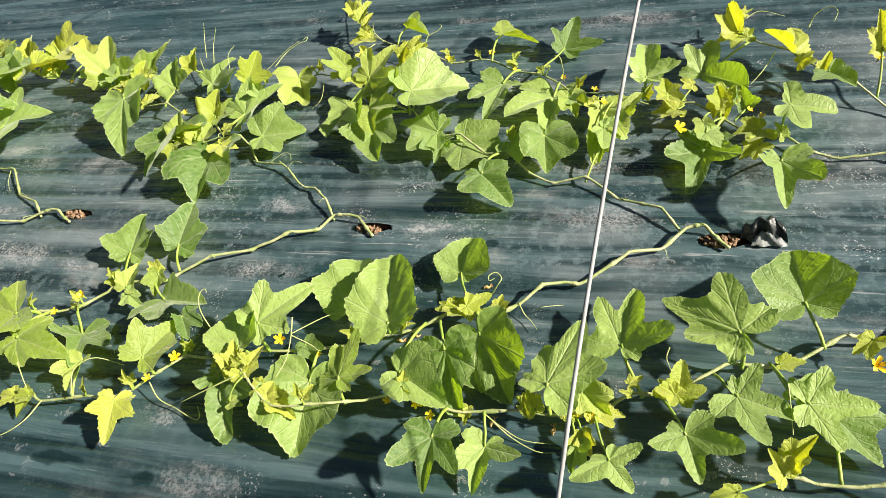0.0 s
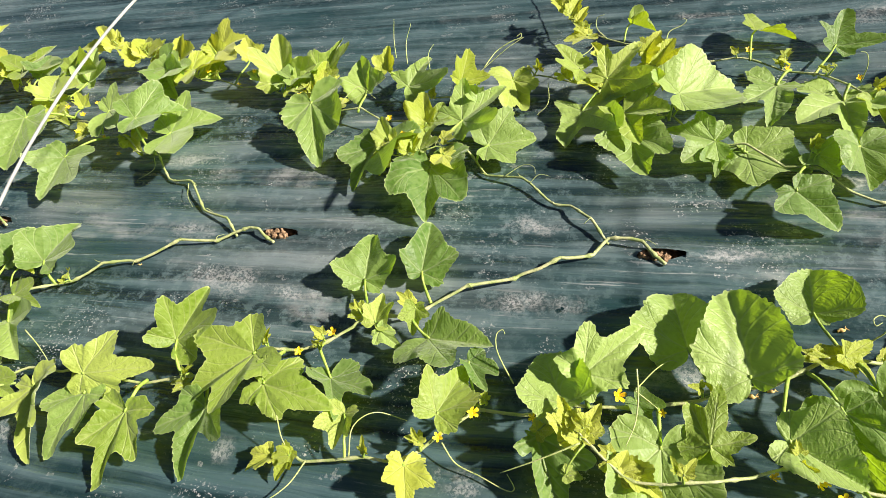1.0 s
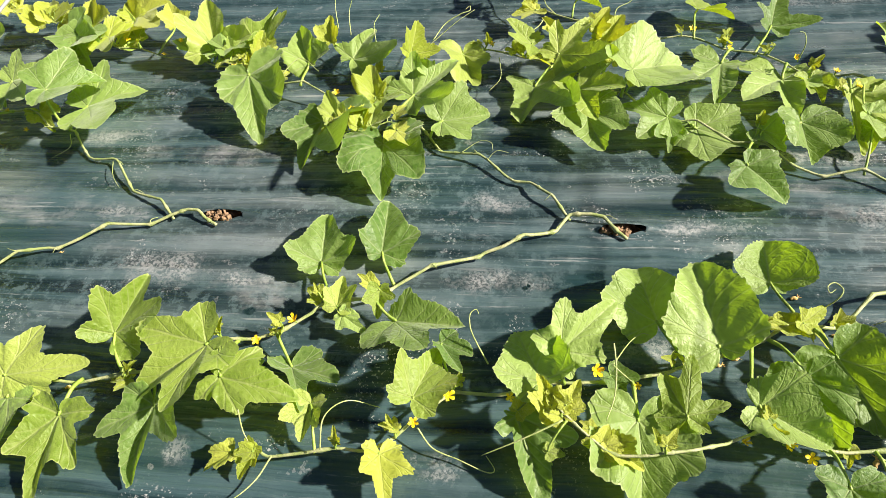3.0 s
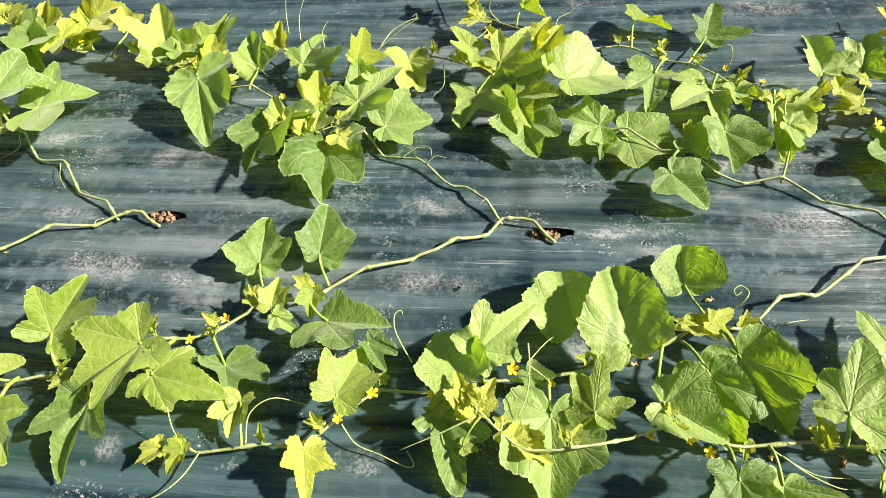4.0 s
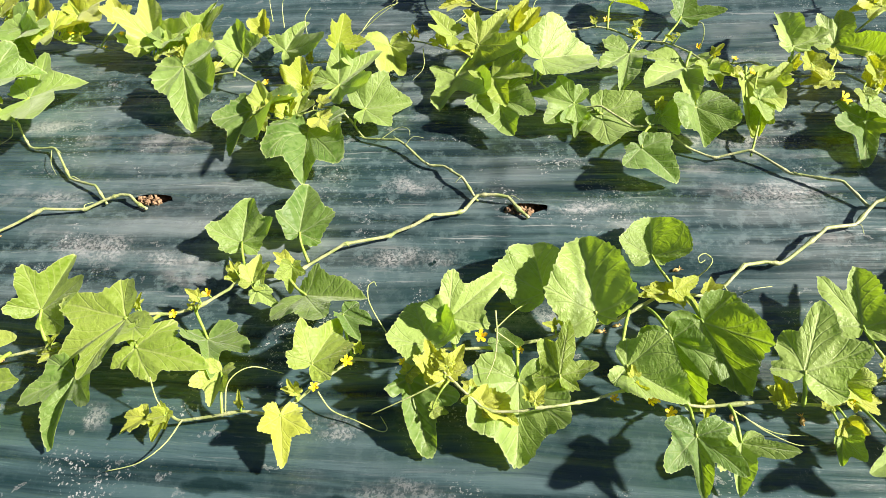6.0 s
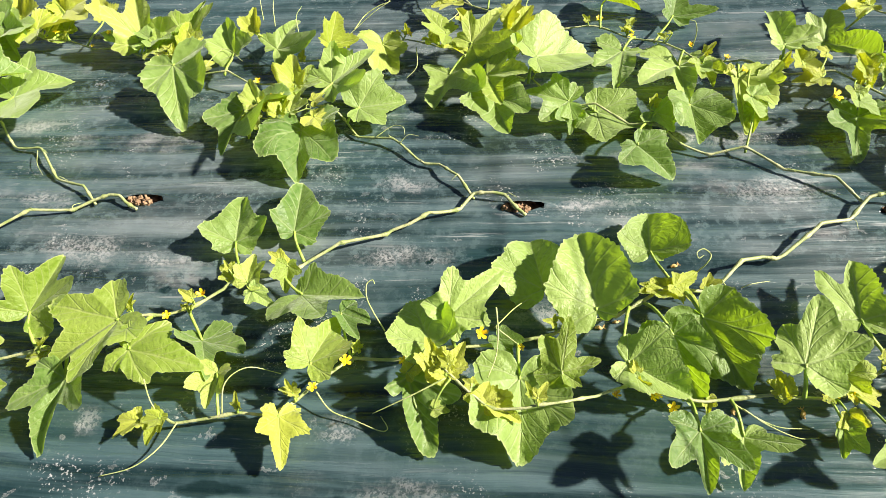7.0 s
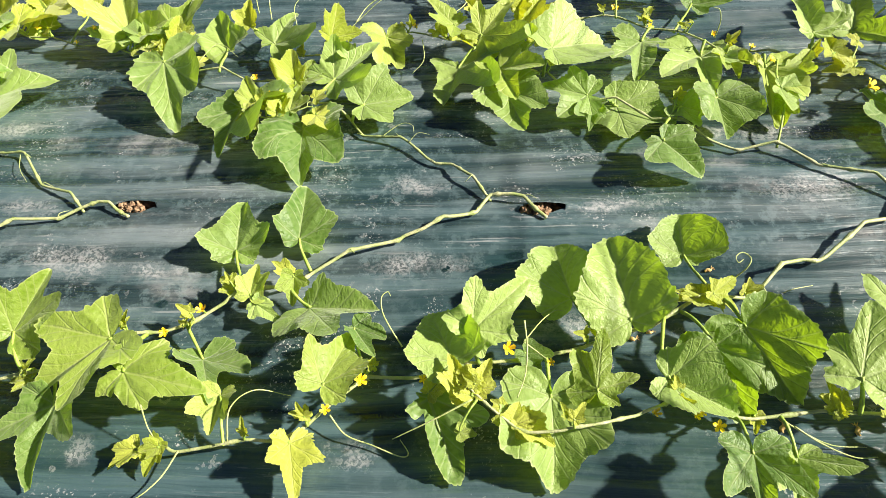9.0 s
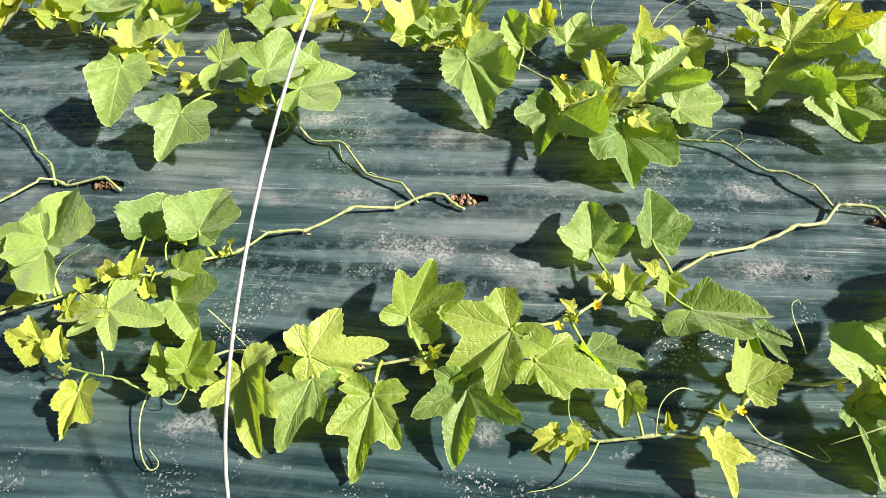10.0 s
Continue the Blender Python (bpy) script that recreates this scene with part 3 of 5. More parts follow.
def withered_flower(x, y, turn, size):
    """A shrivelled, fallen blossom lying on the film."""
    rnd = random.Random(round(x * 1000) + 17)
    m = pose(x, y, relief(x, y) + size * 0.22, rnd.uniform(-15, 15), 0, turn)
    bm = bmesh.new()
    line = [m @ Vector((size * (k / 6 - 0.5), size * 0.12 * math.sin(k * 1.1), size * 0.05 * math.cos(k * 2.0))) for k in range(7)]
    tube(bm, line, lambda f: size * (0.07 + 0.16 * math.sin(math.pi * min(1.0, f * 1.15)) ** 1.5 * (1 + 0.3 * math.sin(f * 19))), 8)
    for k in range(3):
        tip = [m @ Vector((size * (0.45 + 0.12 * q), size * (k - 1) * 0.10 * (1 + q), size * 0.04 * q * (1 - k))) for q in range(3)]
        tube(bm, tip, lambda f: size * 0.06 * (1 - 0.8 * f), 5)
    ob = part("withered_flower", bm, WITHERED)
    tagged(ob, "shrivelled tan fallen blossom lying on the dark film", "fallen flower", "fallen blossoms on the film")


ground()
film_flap(0.190, 0.568, 0.055, 0.025)
for x, y, turn, size in ((-0.237, 0.391, 10, 0.010), (-0.218, 0.399, 20, 0.008), (-0.141, 0.480, 30, 0.010), (-0.110, 0.300, 80, 0.011), (-0.044, 0.298, 95, 0.011),
                         (-0.113, 0.432, 0, 0.007), (-1.070, 0.520, 20, 0.006), (-0.958, 0.328, 30, 0.010)):
    withered_flower(x, y, turn, size)
for h in HOLES:
    planting_hole(*h)
hoop(-1.03, 0.05, 0.75, 0.63, 0.30)
hoop(-0.05, 0.12, 0.75, 0.63, 0.27)

# ---- plants, one by one ----
p = plant(-1.382, 0.592, 'trailing melon vine with pale forked stem at its planting slit')
vine(p, 3.8, 3, [(-1.382, 0.592, 0.006), (-1.447, 0.598, 0.006), (-1.497, 0.6, 0.006), (-1.529, 0.587, 0.006), (-1.557, 0.567, 0.006), (-1.6, 0.54, 0.006), (-1.674, 0.502, 0.006)])
vine(p, 3.2, 3, [(-1.496, 0.599, 0.007), (-1.54, 0.643, 0.007), (-1.599, 0.693, 0.007), (-1.664, 0.74, 0.007), (-1.724, 0.766, 0.015), (-1.822, 0.811, 0.015)])

p = plant(-0.857, 0.575, 'trailing melon vine with round and lobed green leaves on dark film')
vine(p, 4.2, 3, [(-0.857, 0.575, 0.004), (-0.875, 0.576, 0.004), (-0.903, 0.585, 0.007), (-0.927, 0.582, 0.007), (-0.961, 0.571, 0.007), (-0.999, 0.555, 0.007), (-1.047, 0.537, 0.007), (-1.085, 0.526, 0.007), (-1.116, 0.505, 0.007), (-1.152, 0.487, 0.007), (-1.186, 0.469, 0.007), (-1.22, 0.442, 0.018), (-1.286, 0.425, 0.018), (-1.342, 0.404, 0.018), (-1.39, 0.384, 0.018), (-1.44, 0.355, 0.018), (-1.476, 0.332, 0.018)])
vine(p, 3.6, 2.2, [(-0.923, 0.585, 0.005), (-0.959, 0.604, 0.005), (-1.006, 0.635, 0.005), (-1.06, 0.682, 0.005), (-1.1, 0.697, 0.005), (-1.134, 0.721, 0.005), (-1.171, 0.753, 0.005), (-1.196, 0.758, 0.02), (-1.23, 0.776, 0.02), (-1.272, 0.783, 0.02), (-1.359, 0.825, 0.02), (-1.412, 0.851, 0.02), (-1.503, 0.896, 0.02), (-1.618, 0.957, 0.02), (-1.698, 0.993, 0.02), (-1.778, 1.025, 0.02), (-1.822, 1.036, 0.03), (-1.929, 1.103, 0.03), (-2.037, 1.188, 0.03)])
leaf(p, (-1.209, 0.494, 0.029), (0, 0, -2), (-1.186, 0.469, 0.007), 0.085, 0.046, 0.063, 0.033, 0.019, 0.025, 0.25)
leaf(p, (-1.294, 0.5, 0.016), (0, 0, 4), (-1.278, 0.427, 0.018), 0.073, 0.034, 0.065, 0.031, -0.003, 0.024, 0.25)
leaf(p, (-1.4, 0.45, 0.045), (0, 0, 17), (-1.372, 0.392, 0.018), 0.110, 0.043, 0.078, 0.075, -0.003, (0.012, 0.050), 0.3)
leaf(p, (-1.212, 0.429, 0.034), (2, -3, -104), (-1.22, 0.442, 0.018), 0.063, 0.025, 0.018, 0.037, 0.03, 0.013, 0.9, young=2)
leaf(p, (-1.285, 0.369, 0.03), (0, 0, -152), (-1.301, 0.42, 0.018), 0.059, 0.067, 0.049, 0.05, 0.022, 0.003, 0.9)
leaf(p, (-1.212, 0.395, 0.015), (1, -2, -134), (-1.227, 0.439, 0.019), 0.076, 0.055, 0.038, 0.055, -0.008, (0.039, 0.012), 0.9)
leaf(p, (-1.434, 0.786, 0.072), (-12, -11, -171), (-1.404, 0.847, 0.02), 0.111, 0.058, 0.049, 0.033, 0.025, 0.003, 0.3)
leaf(p, (-1.317, 0.714, 0.039), (-11, -22, 177), (-1.281, 0.786, 0.02), 0.089, 0.067, 0.053, 0.056, 0.034, (0.048, 0.012), 0.6)
leaf(p, (-1.284, 0.825, 0.05), (15, 12, -70), (-1.303, 0.797, 0.02), 0.077, 0.046, 0.084, 0.029, 0.057, 0.024, 0.9)
leaf(p, (-1.18, 0.774, 0.072), (-12, 2, -55), (-1.178, 0.756, 0.008), 0.087, 0.056, 0.079, 0.056, 0.027, 0.022, 0.5)
leaf(p, (-1.471, 0.88, 0.045), (0, 0, 25), (-1.465, 0.877, 0.02), 0.098, 0.04, 0.074, 0.015, -0.012, 0.029, 0.9, young=2)
leaf(p, (-1.624, 0.987, 0.045), (0, 0, -21), (-1.63, 0.963, 0.02), 0.089, 0.081, 0.124, 0, 0.033, 0.016, 0.9, young=2)
leaf(p, (-1.292, 0.37, 0.03), (-4, -1, 104), (-1.308, 0.417, 0.018), 0.064, 0.028, 0.013, 0.012, 0.021, 0.009, 0.6, young=2)
leaf(p, (-1.31, 0.422, 0.02), (13, 11, 76), (-1.308, 0.417, 0.018), 0.023, 0.015, 0.01, -0.003, 0.018, 0.008, 0.6, young=1)
leaf(p, (-1.283, 0.427, 0.025), (31, 12, -5), (-1.286, 0.425, 0.018), 0.03, 0.01, 0.022, 0.013, 0.025, 0.013, 0.6, young=1)
leaf(p, (-1.399, 0.379, 0.03), (-7, -3, 107), (-1.396, 0.381, 0.018), 0.043, 0.022, 0.01, 0.008, 0.018, 0.008, 0.6, young=1)
leaf(p, (-1.41, 0.453, 0.045), (-15, -4, 128), (-1.378, 0.389, 0.018), 0.061, 0.104, 0.053, -0.006, 0.050, (0.044, 0.012), 0.6)
leaf(p, (-1.4, 0.402, 0.03), (0, 0, 85), (-1.39, 0.384, 0.018), 0.063, 0.018, 0.011, 0.011, 0.036, 0.009, 0.6, young=1)
leaf(p, (-1.245, 0.478, 0.03), (-84, -65, -5), (-1.234, 0.437, 0.019), 0.024, 0.013, 0.006, -0.003, 0.011, 0.015, 0.6, young=1)
leaf(p, (-1.43, 0.948, 0.03), (21, 2, 6), (-1.465, 0.877, 0.02), 0.084, 0.035, 0.077, 0.026, 0.003, (0.012, 0.050), 0.6)
leaf(p, (-1.441, 0.843, 0.03), (0, 0, -117), (-1.431, 0.861, 0.02), 0.056, 0.029, 0.027, 0.025, 0.048, 0.015, 0.6, young=1)
leaf(p, (-1.324, 0.792, 0.03), (-15, -5, 108), (-1.315, 0.803, 0.02), 0.038, 0.027, 0.021, 0.007, 0.021, 0.008, 0.6, young=1)
leaf(p, (-1.237, 0.79, 0.016), (-8, 1, -134), (-1.239, 0.777, 0.02), 0.058, 0.020, 0.016, 0.043, 0.032, (0.013, 0.009), 0.6, young=1)
leaf(p, (-1.145, 0.789, 0.025), (3, -1, -59), (-1.171, 0.753, 0.005), 0.093, 0.060, 0.132, 0.055, 0.025, (0.014, 0.050), 0.6)
leaf(p, (-1.815, 1.017, 0.04), (7, -7, 40), (-1.807, 1.03, 0.028), 0.171, 0.029, 0.061, 0.06, -0.021, 0.028, 0.6, young=1)
leaf(p, (-1.808, 1.046, 0.05), (11, -4, -11), (-1.814, 1.032, 0.029), 0.109, 0.077, 0.147, 0.064, -0.022, (0.024, 0.050), 0.6, young=1)
leaf(p, (-1.809, 1.024, 0.03), (-12, 1, 172), (-1.807, 1.03, 0.028), 0.072, 0.134, 0.054, 0.078, 0.036, (0.050, 0.012), 0.6, young=1)
leaf(p, (-1.927, 1.034, 0.03), (-8, 7, -143), (-1.901, 1.083, 0.03), 0.113, 0.075, 0.044, 0.133, 0.038, (0.050, 0.012), 0.6)
leaf(p, (-1.652, 1.01, 0.03), (-9, 7, -164), (-1.669, 0.981, 0.02), 0.067, 0.043, 0.026, 0.057, 0.035, 0.02, 0.6, young=1)
leaf(p, (-1.683, 1.013, 0.03), (0, 0, 88), (-1.688, 0.989, 0.02), 0.075, 0.064, 0.029, -0.009, 0.034, 0.021, 0.6, young=2)
leaf(p, (-1.484, 0.978, 0.04), (22, -6, -1), (-1.516, 0.903, 0.02), 0.056, 0.030, 0.096, 0.027, -0.022, (0.012, 0.048), 0.6, young=2)
leaf(p, (-1.488, 0.891, 0.03), (-10, -4, -116), (-1.49, 0.89, 0.02), 0.059, 0.029, 0.024, 0.031, 0.05, 0.01, 0.6, young=1)
leaf(p, (-1.389, 0.868, 0.03), (22, 3, 45), (-1.404, 0.847, 0.02), 0.041, 0.011, 0.021, 0.01, 0.013, 0.006, 0.6, young=1)
leaf(p, (-1.561, 0.968, 0.04), (25, 6, -12), (-1.577, 0.935, 0.02), 0.047, 0.033, 0.074, 0.011, 0.033, 0.025, 0.6)
leaf(p, (-1.689, 0.982, 0.03), (8, 12, 72), (-1.688, 0.989, 0.02), 0.071, 0.034, 0.015, -0.009, 0.048, 0.015, 0.6, young=1)
leaf(p, (-1.339, 0.365, 0.03), (37, 17, -26), (-1.355, 0.399, 0.018), 0.026, 0.009, 0.016, 0.011, 0.022, 0.004, 0.6, young=1)
leaf(p, (-1.331, 0.397, 0.03), (34, -5, 43), (-1.336, 0.407, 0.018), 0.018, 0.008, 0.013, 0.01, 0.007, 0.004, 0.6, young=1)
leaf(p, (-1.242, 0.397, 0.025), (42, -4, 19), (-1.252, 0.433, 0.019), 0.023, 0.008, 0.017, 0.012, 0.01, 0.009, 0.6, young=1)
leaf(p, (-1.46, 0.446, 0.04), (-17, 4, 130), (-1.416, 0.37, 0.018), 0.035, 0.034, 0.015, 0.02, 0.009, 0.008, 0.6)
leaf(p, (-1.408, 0.401, 0.03), (-22, -15, -107), (-1.396, 0.381, 0.018), 0.027, 0.012, 0.013, 0.006, 0.023, 0.006, 0.6, young=1)
flower(p, (-1.371, 0.841, 0.03), 0.01)
flower(p, (-1.245, 0.752, 0.01), 0.008)
flower(p, (-1.342, 0.786, 0.035), 0.01)
flower(p, (-1.283, 0.781, 0.025), 0.008)
flower(p, (-1.34, 0.86, 0.04), 0.01)
flower(p, (-1.352, 0.365, 0.03), 0.01)
flower(p, (-1.407, 0.853, 0.04), 0.009)
flower(p, (-1.29, 0.439, 0.03), 0.008)
tendril(p, 0.9, [(-1.153, 0.377, 0.03), (-1.127, 0.361, 0.02), (-1.094, 0.337, 0.01)])
tendril(p, 0.9, [(-1.392, 0.409, 0.02), (-1.373, 0.431, 0.04), (-1.329, 0.445, 0.06)])
tendril(p, 0.7, [(-1.161, 0.741, 0.01), (-1.149, 0.714, 0.008), (-1.17, 0.692, 0.006)])
tendril(p, 0.6, [(-1.058, 0.68, 0.01), (-1.049, 0.655, 0.006), (-1.03, 0.633, 0.004)])

p = plant(-0.317, 0.562, 'spreading melon vine with star-shaped leaves and small yellow flowers')
vine(p, 4.4, 3, [(-0.317, 0.562, 0.003), (-0.333, 0.57, 0.003), (-0.359, 0.583, 0.008), (-0.385, 0.59, 0.008), (-0.407, 0.568, 0.007), (-0.434, 0.547, 0.007), (-0.465, 0.536, 0.007), (-0.49, 0.533, 0.007), (-0.516, 0.517, 0.007), (-0.548, 0.496, 0.007), (-0.581, 0.482, 0.007), (-0.603, 0.471, 0.007), (-0.626, 0.45, 0.018), (-0.664, 0.435, 0.018), (-0.704, 0.411, 0.018), (-0.745, 0.389, 0.018), (-0.783, 0.381, 0.018), (-0.809, 0.356, 0.022), (-0.846, 0.339, 0.022), (-0.91, 0.33, 0.022), (-0.975, 0.324, 0.022), (-1.039, 0.333, 0.022), (-1.087, 0.329, 0.022), (-1.123, 0.32, 0.022), (-1.139, 0.305, 0.03), (-1.156, 0.313, 0.03)])
vine(p, 3.6, 1.8, [(-0.385, 0.591, 0.006), (-0.411, 0.615, 0.006), (-0.436, 0.648, 0.006), (-0.469, 0.662, 0.006), (-0.495, 0.68, 0.006), (-0.535, 0.7, 0.006), (-0.562, 0.714, 0.006), (-0.587, 0.738, 0.006), (-0.611, 0.746, 0.022), (-0.672, 0.786, 0.022), (-0.744, 0.82, 0.022), (-0.83, 0.842, 0.022), (-0.904, 0.874, 0.022), (-0.987, 0.906, 0.022), (-1.067, 0.924, 0.022), (-1.155, 0.952, 0.022), (-1.222, 0.972, 0.03), (-1.321, 1.023, 0.03), (-1.404, 1.058, 0.03), (-1.463, 1.083, 0.03), (-1.515, 1.094, 0.03)])
vine(p, 2.2, 1.5, [(-0.611, 0.744, 0.02), (-0.652, 0.737, 0.02), (-0.72, 0.734, 0.02)])
vine(p, 3.2, 1.6, [(-1.117, 0.311, 0.028), (-1.138, 0.281, 0.028), (-1.17, 0.274, 0.028), (-1.191, 0.274, 0.028), (-1.251, 0.28, 0.028), (-1.303, 0.294, 0.028), (-1.347, 0.313, 0.028), (-1.377, 0.33, 0.028)])
leaf(p, (-1.082, 0.299, 0.026), (-10, 8, -158), (-1.087, 0.329, 0.022), 0.097, 0.031, 0.053, 0.077, 0.020, (0.018, 0.013), 0.95, young=2)
leaf(p, (-0.999, 0.3, 0.028), (-11, 2, 162), (-1, 0.327, 0.022), 0.087, 0.037, 0.044, 0.040, 0.037, 0.003, 0.85)
leaf(p, (-0.926, 0.284, 0.03), (-14, 3, 172), (-0.926, 0.328, 0.022), 0.094, 0.044, 0.032, 0.047, 0.049, 0.008, 0.95, young=2)
leaf(p, (-1.005, 0.319, 0.042), (-4, 27, -78), (-1.008, 0.328, 0.022), 0.091, 0.051, 0.016, 0.040, 0.052, -0.002, 0.75, young=2)
leaf(p, (-0.901, 0.378, 0.037), (18, 25, -11), (-0.876, 0.334, 0.022), 0.077, 0.033, 0.039, 0.043, 0.056, 0.032, 0.8, young=2)
leaf(p, (-0.825, 0.301, 0.028), (-13, 0, 175), (-0.84, 0.341, 0.022), 0.083, 0.067, 0.054, 0.031, 0.036, (0.043, 0.012), 0.95)
leaf(p, (-0.781, 0.367, 0.044), (-4, -7, 132), (-0.774, 0.384, 0.018), 0.096, 0.051, 0.066, 0.066, 0.053, (0.027, 0.015), 0.8, young=2)
leaf(p, (-0.754, 0.33, 0.044), (-4, 8, -101), (-0.76, 0.386, 0.018), 0.093, 0.043, 0.031, 0.032, 0.039, 0.005, 0.8, young=2)
leaf(p, (-0.694, 0.362, 0.007), (23, -29, -162), (-0.72, 0.401, 0.018), 0.069, 0.04, 0.035, 0.049, 0.032, 0.018, 0.9)
leaf(p, (-0.582, 0.417, 0.021), (11, -10, -99), (-0.619, 0.455, 0.016), 0.084, 0.026, 0.055, 0.017, 0.062, 0.026, 0.6)
leaf(p, (-0.689, 0.5, 0.014), (10, -1, 3), (-0.659, 0.438, 0.018), 0.072, 0.044, 0.05, 0.016, 0.019, 0.017, 0.4)
leaf(p, (-0.616, 0.519, 0.011), (12, 17, 3), (-0.595, 0.476, 0.006), 0.075, 0.032, 0.042, 0.014, 0.027, 0.029, 0.4)
leaf(p, (-0.877, 0.836, 0.044), (-11, 5, -162), (-0.867, 0.858, 0.022), 0.127, 0.054, 0.040, 0.085, 0.051, (0.008, 0.006), 0.4)
leaf(p, (-0.743, 0.753, 0.021), (-4, 2, 168), (-0.72, 0.734, 0.02), 0.090, 0.087, 0.047, 0.097, 0.044, (0.050, 0.012), 0.6)
leaf(p, (-0.644, 0.707, 0.018), (0, 3, -174), (-0.64, 0.738, 0.02), 0.101, 0.057, 0.021, 0.083, 0.084, 0.022, 0.45)
leaf(p, (-0.564, 0.753, 0.018), (-9, 20, -72), (-0.581, 0.732, 0.005), 0.075, 0.043, 0.044, 0.043, 0.028, 0.023, 0.45)
leaf(p, (-0.61, 0.795, 0.03), (14, 2, -45), (-0.63, 0.759, 0.023), 0.088, 0.055, 0.094, 0.049, 0.018, (0.012, 0.050), 0.9)
leaf(p, (-0.971, 0.927, 0.027), (31, -1, 18), (-0.977, 0.903, 0.022), 0.1, 0.044, 0.069, 0.061, -0.004, 0.03, 0.9, young=2)
leaf(p, (-1.149, 0.987, 0.014), (33, 12, 47), (-1.155, 0.952, 0.022), 0.071, 0.051, 0.023, 0.039, 0.015, 0.019, 0.9, young=2)
leaf(p, (-0.899, 0.939, 0.014), (11, -15, -6), (-0.924, 0.883, 0.022), 0.111, 0.033, 0.051, 0.076, 0.059, 0.024, 0.9, young=2)
leaf(p, (-0.673, 0.442, 0.02), (11, 2, 54), (-0.669, 0.433, 0.018), 0.027, 0.015, 0.011, 0.01, 0.016, 0.006, 0.6, young=1)
leaf(p, (-0.653, 0.433, 0.022), (11, 1, 1), (-0.654, 0.44, 0.018), 0.042, 0.014, 0.023, 0.02, 0.023, 0.01, 0.6, young=2)
leaf(p, (-0.604, 0.453, 0.03), (-26, -5, -179), (-0.614, 0.461, 0.013), 0.034, 0.02, 0.017, 0.009, 0.016, 0.011, 0.6, young=2)
leaf(p, (-0.645, 0.423, 0.02), (-12, 4, -120), (-0.654, 0.44, 0.018), 0.038, 0.01, 0.018, 0.018, 0.008, 0.005, 0.6)
leaf(p, (-0.617, 0.464, 0.02), (26, 4, 61), (-0.614, 0.461, 0.013), 0.023, 0.009, 0.008, 0.012, 0.015, 0.004, 0.6, young=1)
leaf(p, (-0.715, 0.745, 0.03), (9, -3, 28), (-0.711, 0.735, 0.02), 0.067, 0.020, 0.015, 0.030, 0.020, (0.011, 0.010), 0.6, young=2)
leaf(p, (-0.682, 0.727, 0.03), (6, -1, -8), (-0.684, 0.735, 0.02), 0.048, 0.009, 0.021, 0.019, 0.016, 0.008, 0.6, young=1)
leaf(p, (-0.667, 0.793, 0.03), (19, -14, 12), (-0.672, 0.786, 0.022), 0.064, 0.015, 0.023, 0.041, 0.013, 0.009, 0.6, young=1)
leaf(p, (-0.658, 0.796, 0.03), (7, 0, -63), (-0.663, 0.781, 0.022), 0.043, 0.026, 0.033, 0.029, 0.028, 0.008, 0.6, young=2)
leaf(p, (-0.665, 0.733, 0.03), (0, 0, -1), (-0.667, 0.736, 0.02), 0.052, 0.015, 0.033, 0.012, 0.004, (0.008, 0.022), 0.6, young=2)
leaf(p, (-0.624, 0.72, 0.03), (-10, -3, -90), (-0.629, 0.74, 0.02), 0.03, 0.017, 0.037, 0.011, 0.026, 0.007, 0.6, young=1)
leaf(p, (-0.722, 0.723, 0.025), (-19, 3, 177), (-0.72, 0.734, 0.02), 0.031, 0.021, 0.014, 0.022, 0.016, 0.008, 0.6, young=1)
leaf(p, (-0.791, 0.879, 0.03), (17, -33, 17), (-0.798, 0.834, 0.022), 0.081, 0.021, 0.047, 0.043, -0.01, 0.017, 0.6)
leaf(p, (-0.873, 0.88, 0.03), (22, -5, -39), (-0.885, 0.866, 0.022), 0.04, 0.026, 0.038, 0.034, 0.019, 0.014, 0.6, young=1)
leaf(p, (-0.882, 0.899, 0.03), (32, 12, 3), (-0.894, 0.87, 0.022), 0.048, 0.012, 0.027, 0.013, 0.028, 0.022, 0.6, young=1)
leaf(p, (-0.963, 0.923, 0.03), (-6, -4, 92), (-0.966, 0.899, 0.022), 0.046, 0.035, 0.016, 0.001, 0.03, 0.013, 0.6)
leaf(p, (-0.945, 0.914, 0.04), (-7, 0, -53), (-0.956, 0.895, 0.022), 0.042, 0.045, 0.034, 0.036, 0.035, 0.009, 0.6)
leaf(p, (-0.843, 0.843, 0.025), (10, 0, -46), (-0.84, 0.846, 0.022), 0.03, 0.014, 0.031, 0.013, 0.014, 0.01, 0.6, young=1)
leaf(p, (-1.145, 0.295, 0.04), (26, 17, -4), (-1.143, 0.305, 0.031), 0.047, 0.02, 0.03, 0.02, 0.04, 0.02, 0.6, young=2)
leaf(p, (-1.167, 0.277, 0.03), (22, -1, 26), (-1.167, 0.275, 0.028), 0.054, 0.016, 0.016, 0.023, 0.022, (0.012, 0.013), 0.6, young=2)
leaf(p, (-1.151, 0.299, 0.03), (-12, 5, -108), (-1.148, 0.307, 0.031), 0.047, 0.018, 0.018, 0.04, 0.027, 0.008, 0.6, young=2)
leaf(p, (-1.279, 0.265, 0.02), (-15, 1, 174), (-1.272, 0.284, 0.028), 0.055, 0.035, 0.016, 0.031, 0.027, 0.012, 0.6, young=1)
leaf(p, (-1.346, 0.312, 0.03), (28, -15, 28), (-1.347, 0.313, 0.028), 0.044, 0.028, 0.027, 0.038, 0.01, 0.009, 0.6, young=1)
leaf(p, (-1.315, 0.305, 0.03), (25, -10, 15), (-1.315, 0.298, 0.028), 0.036, 0.008, 0.017, 0.023, 0.014, 0.007, 0.6, young=1)
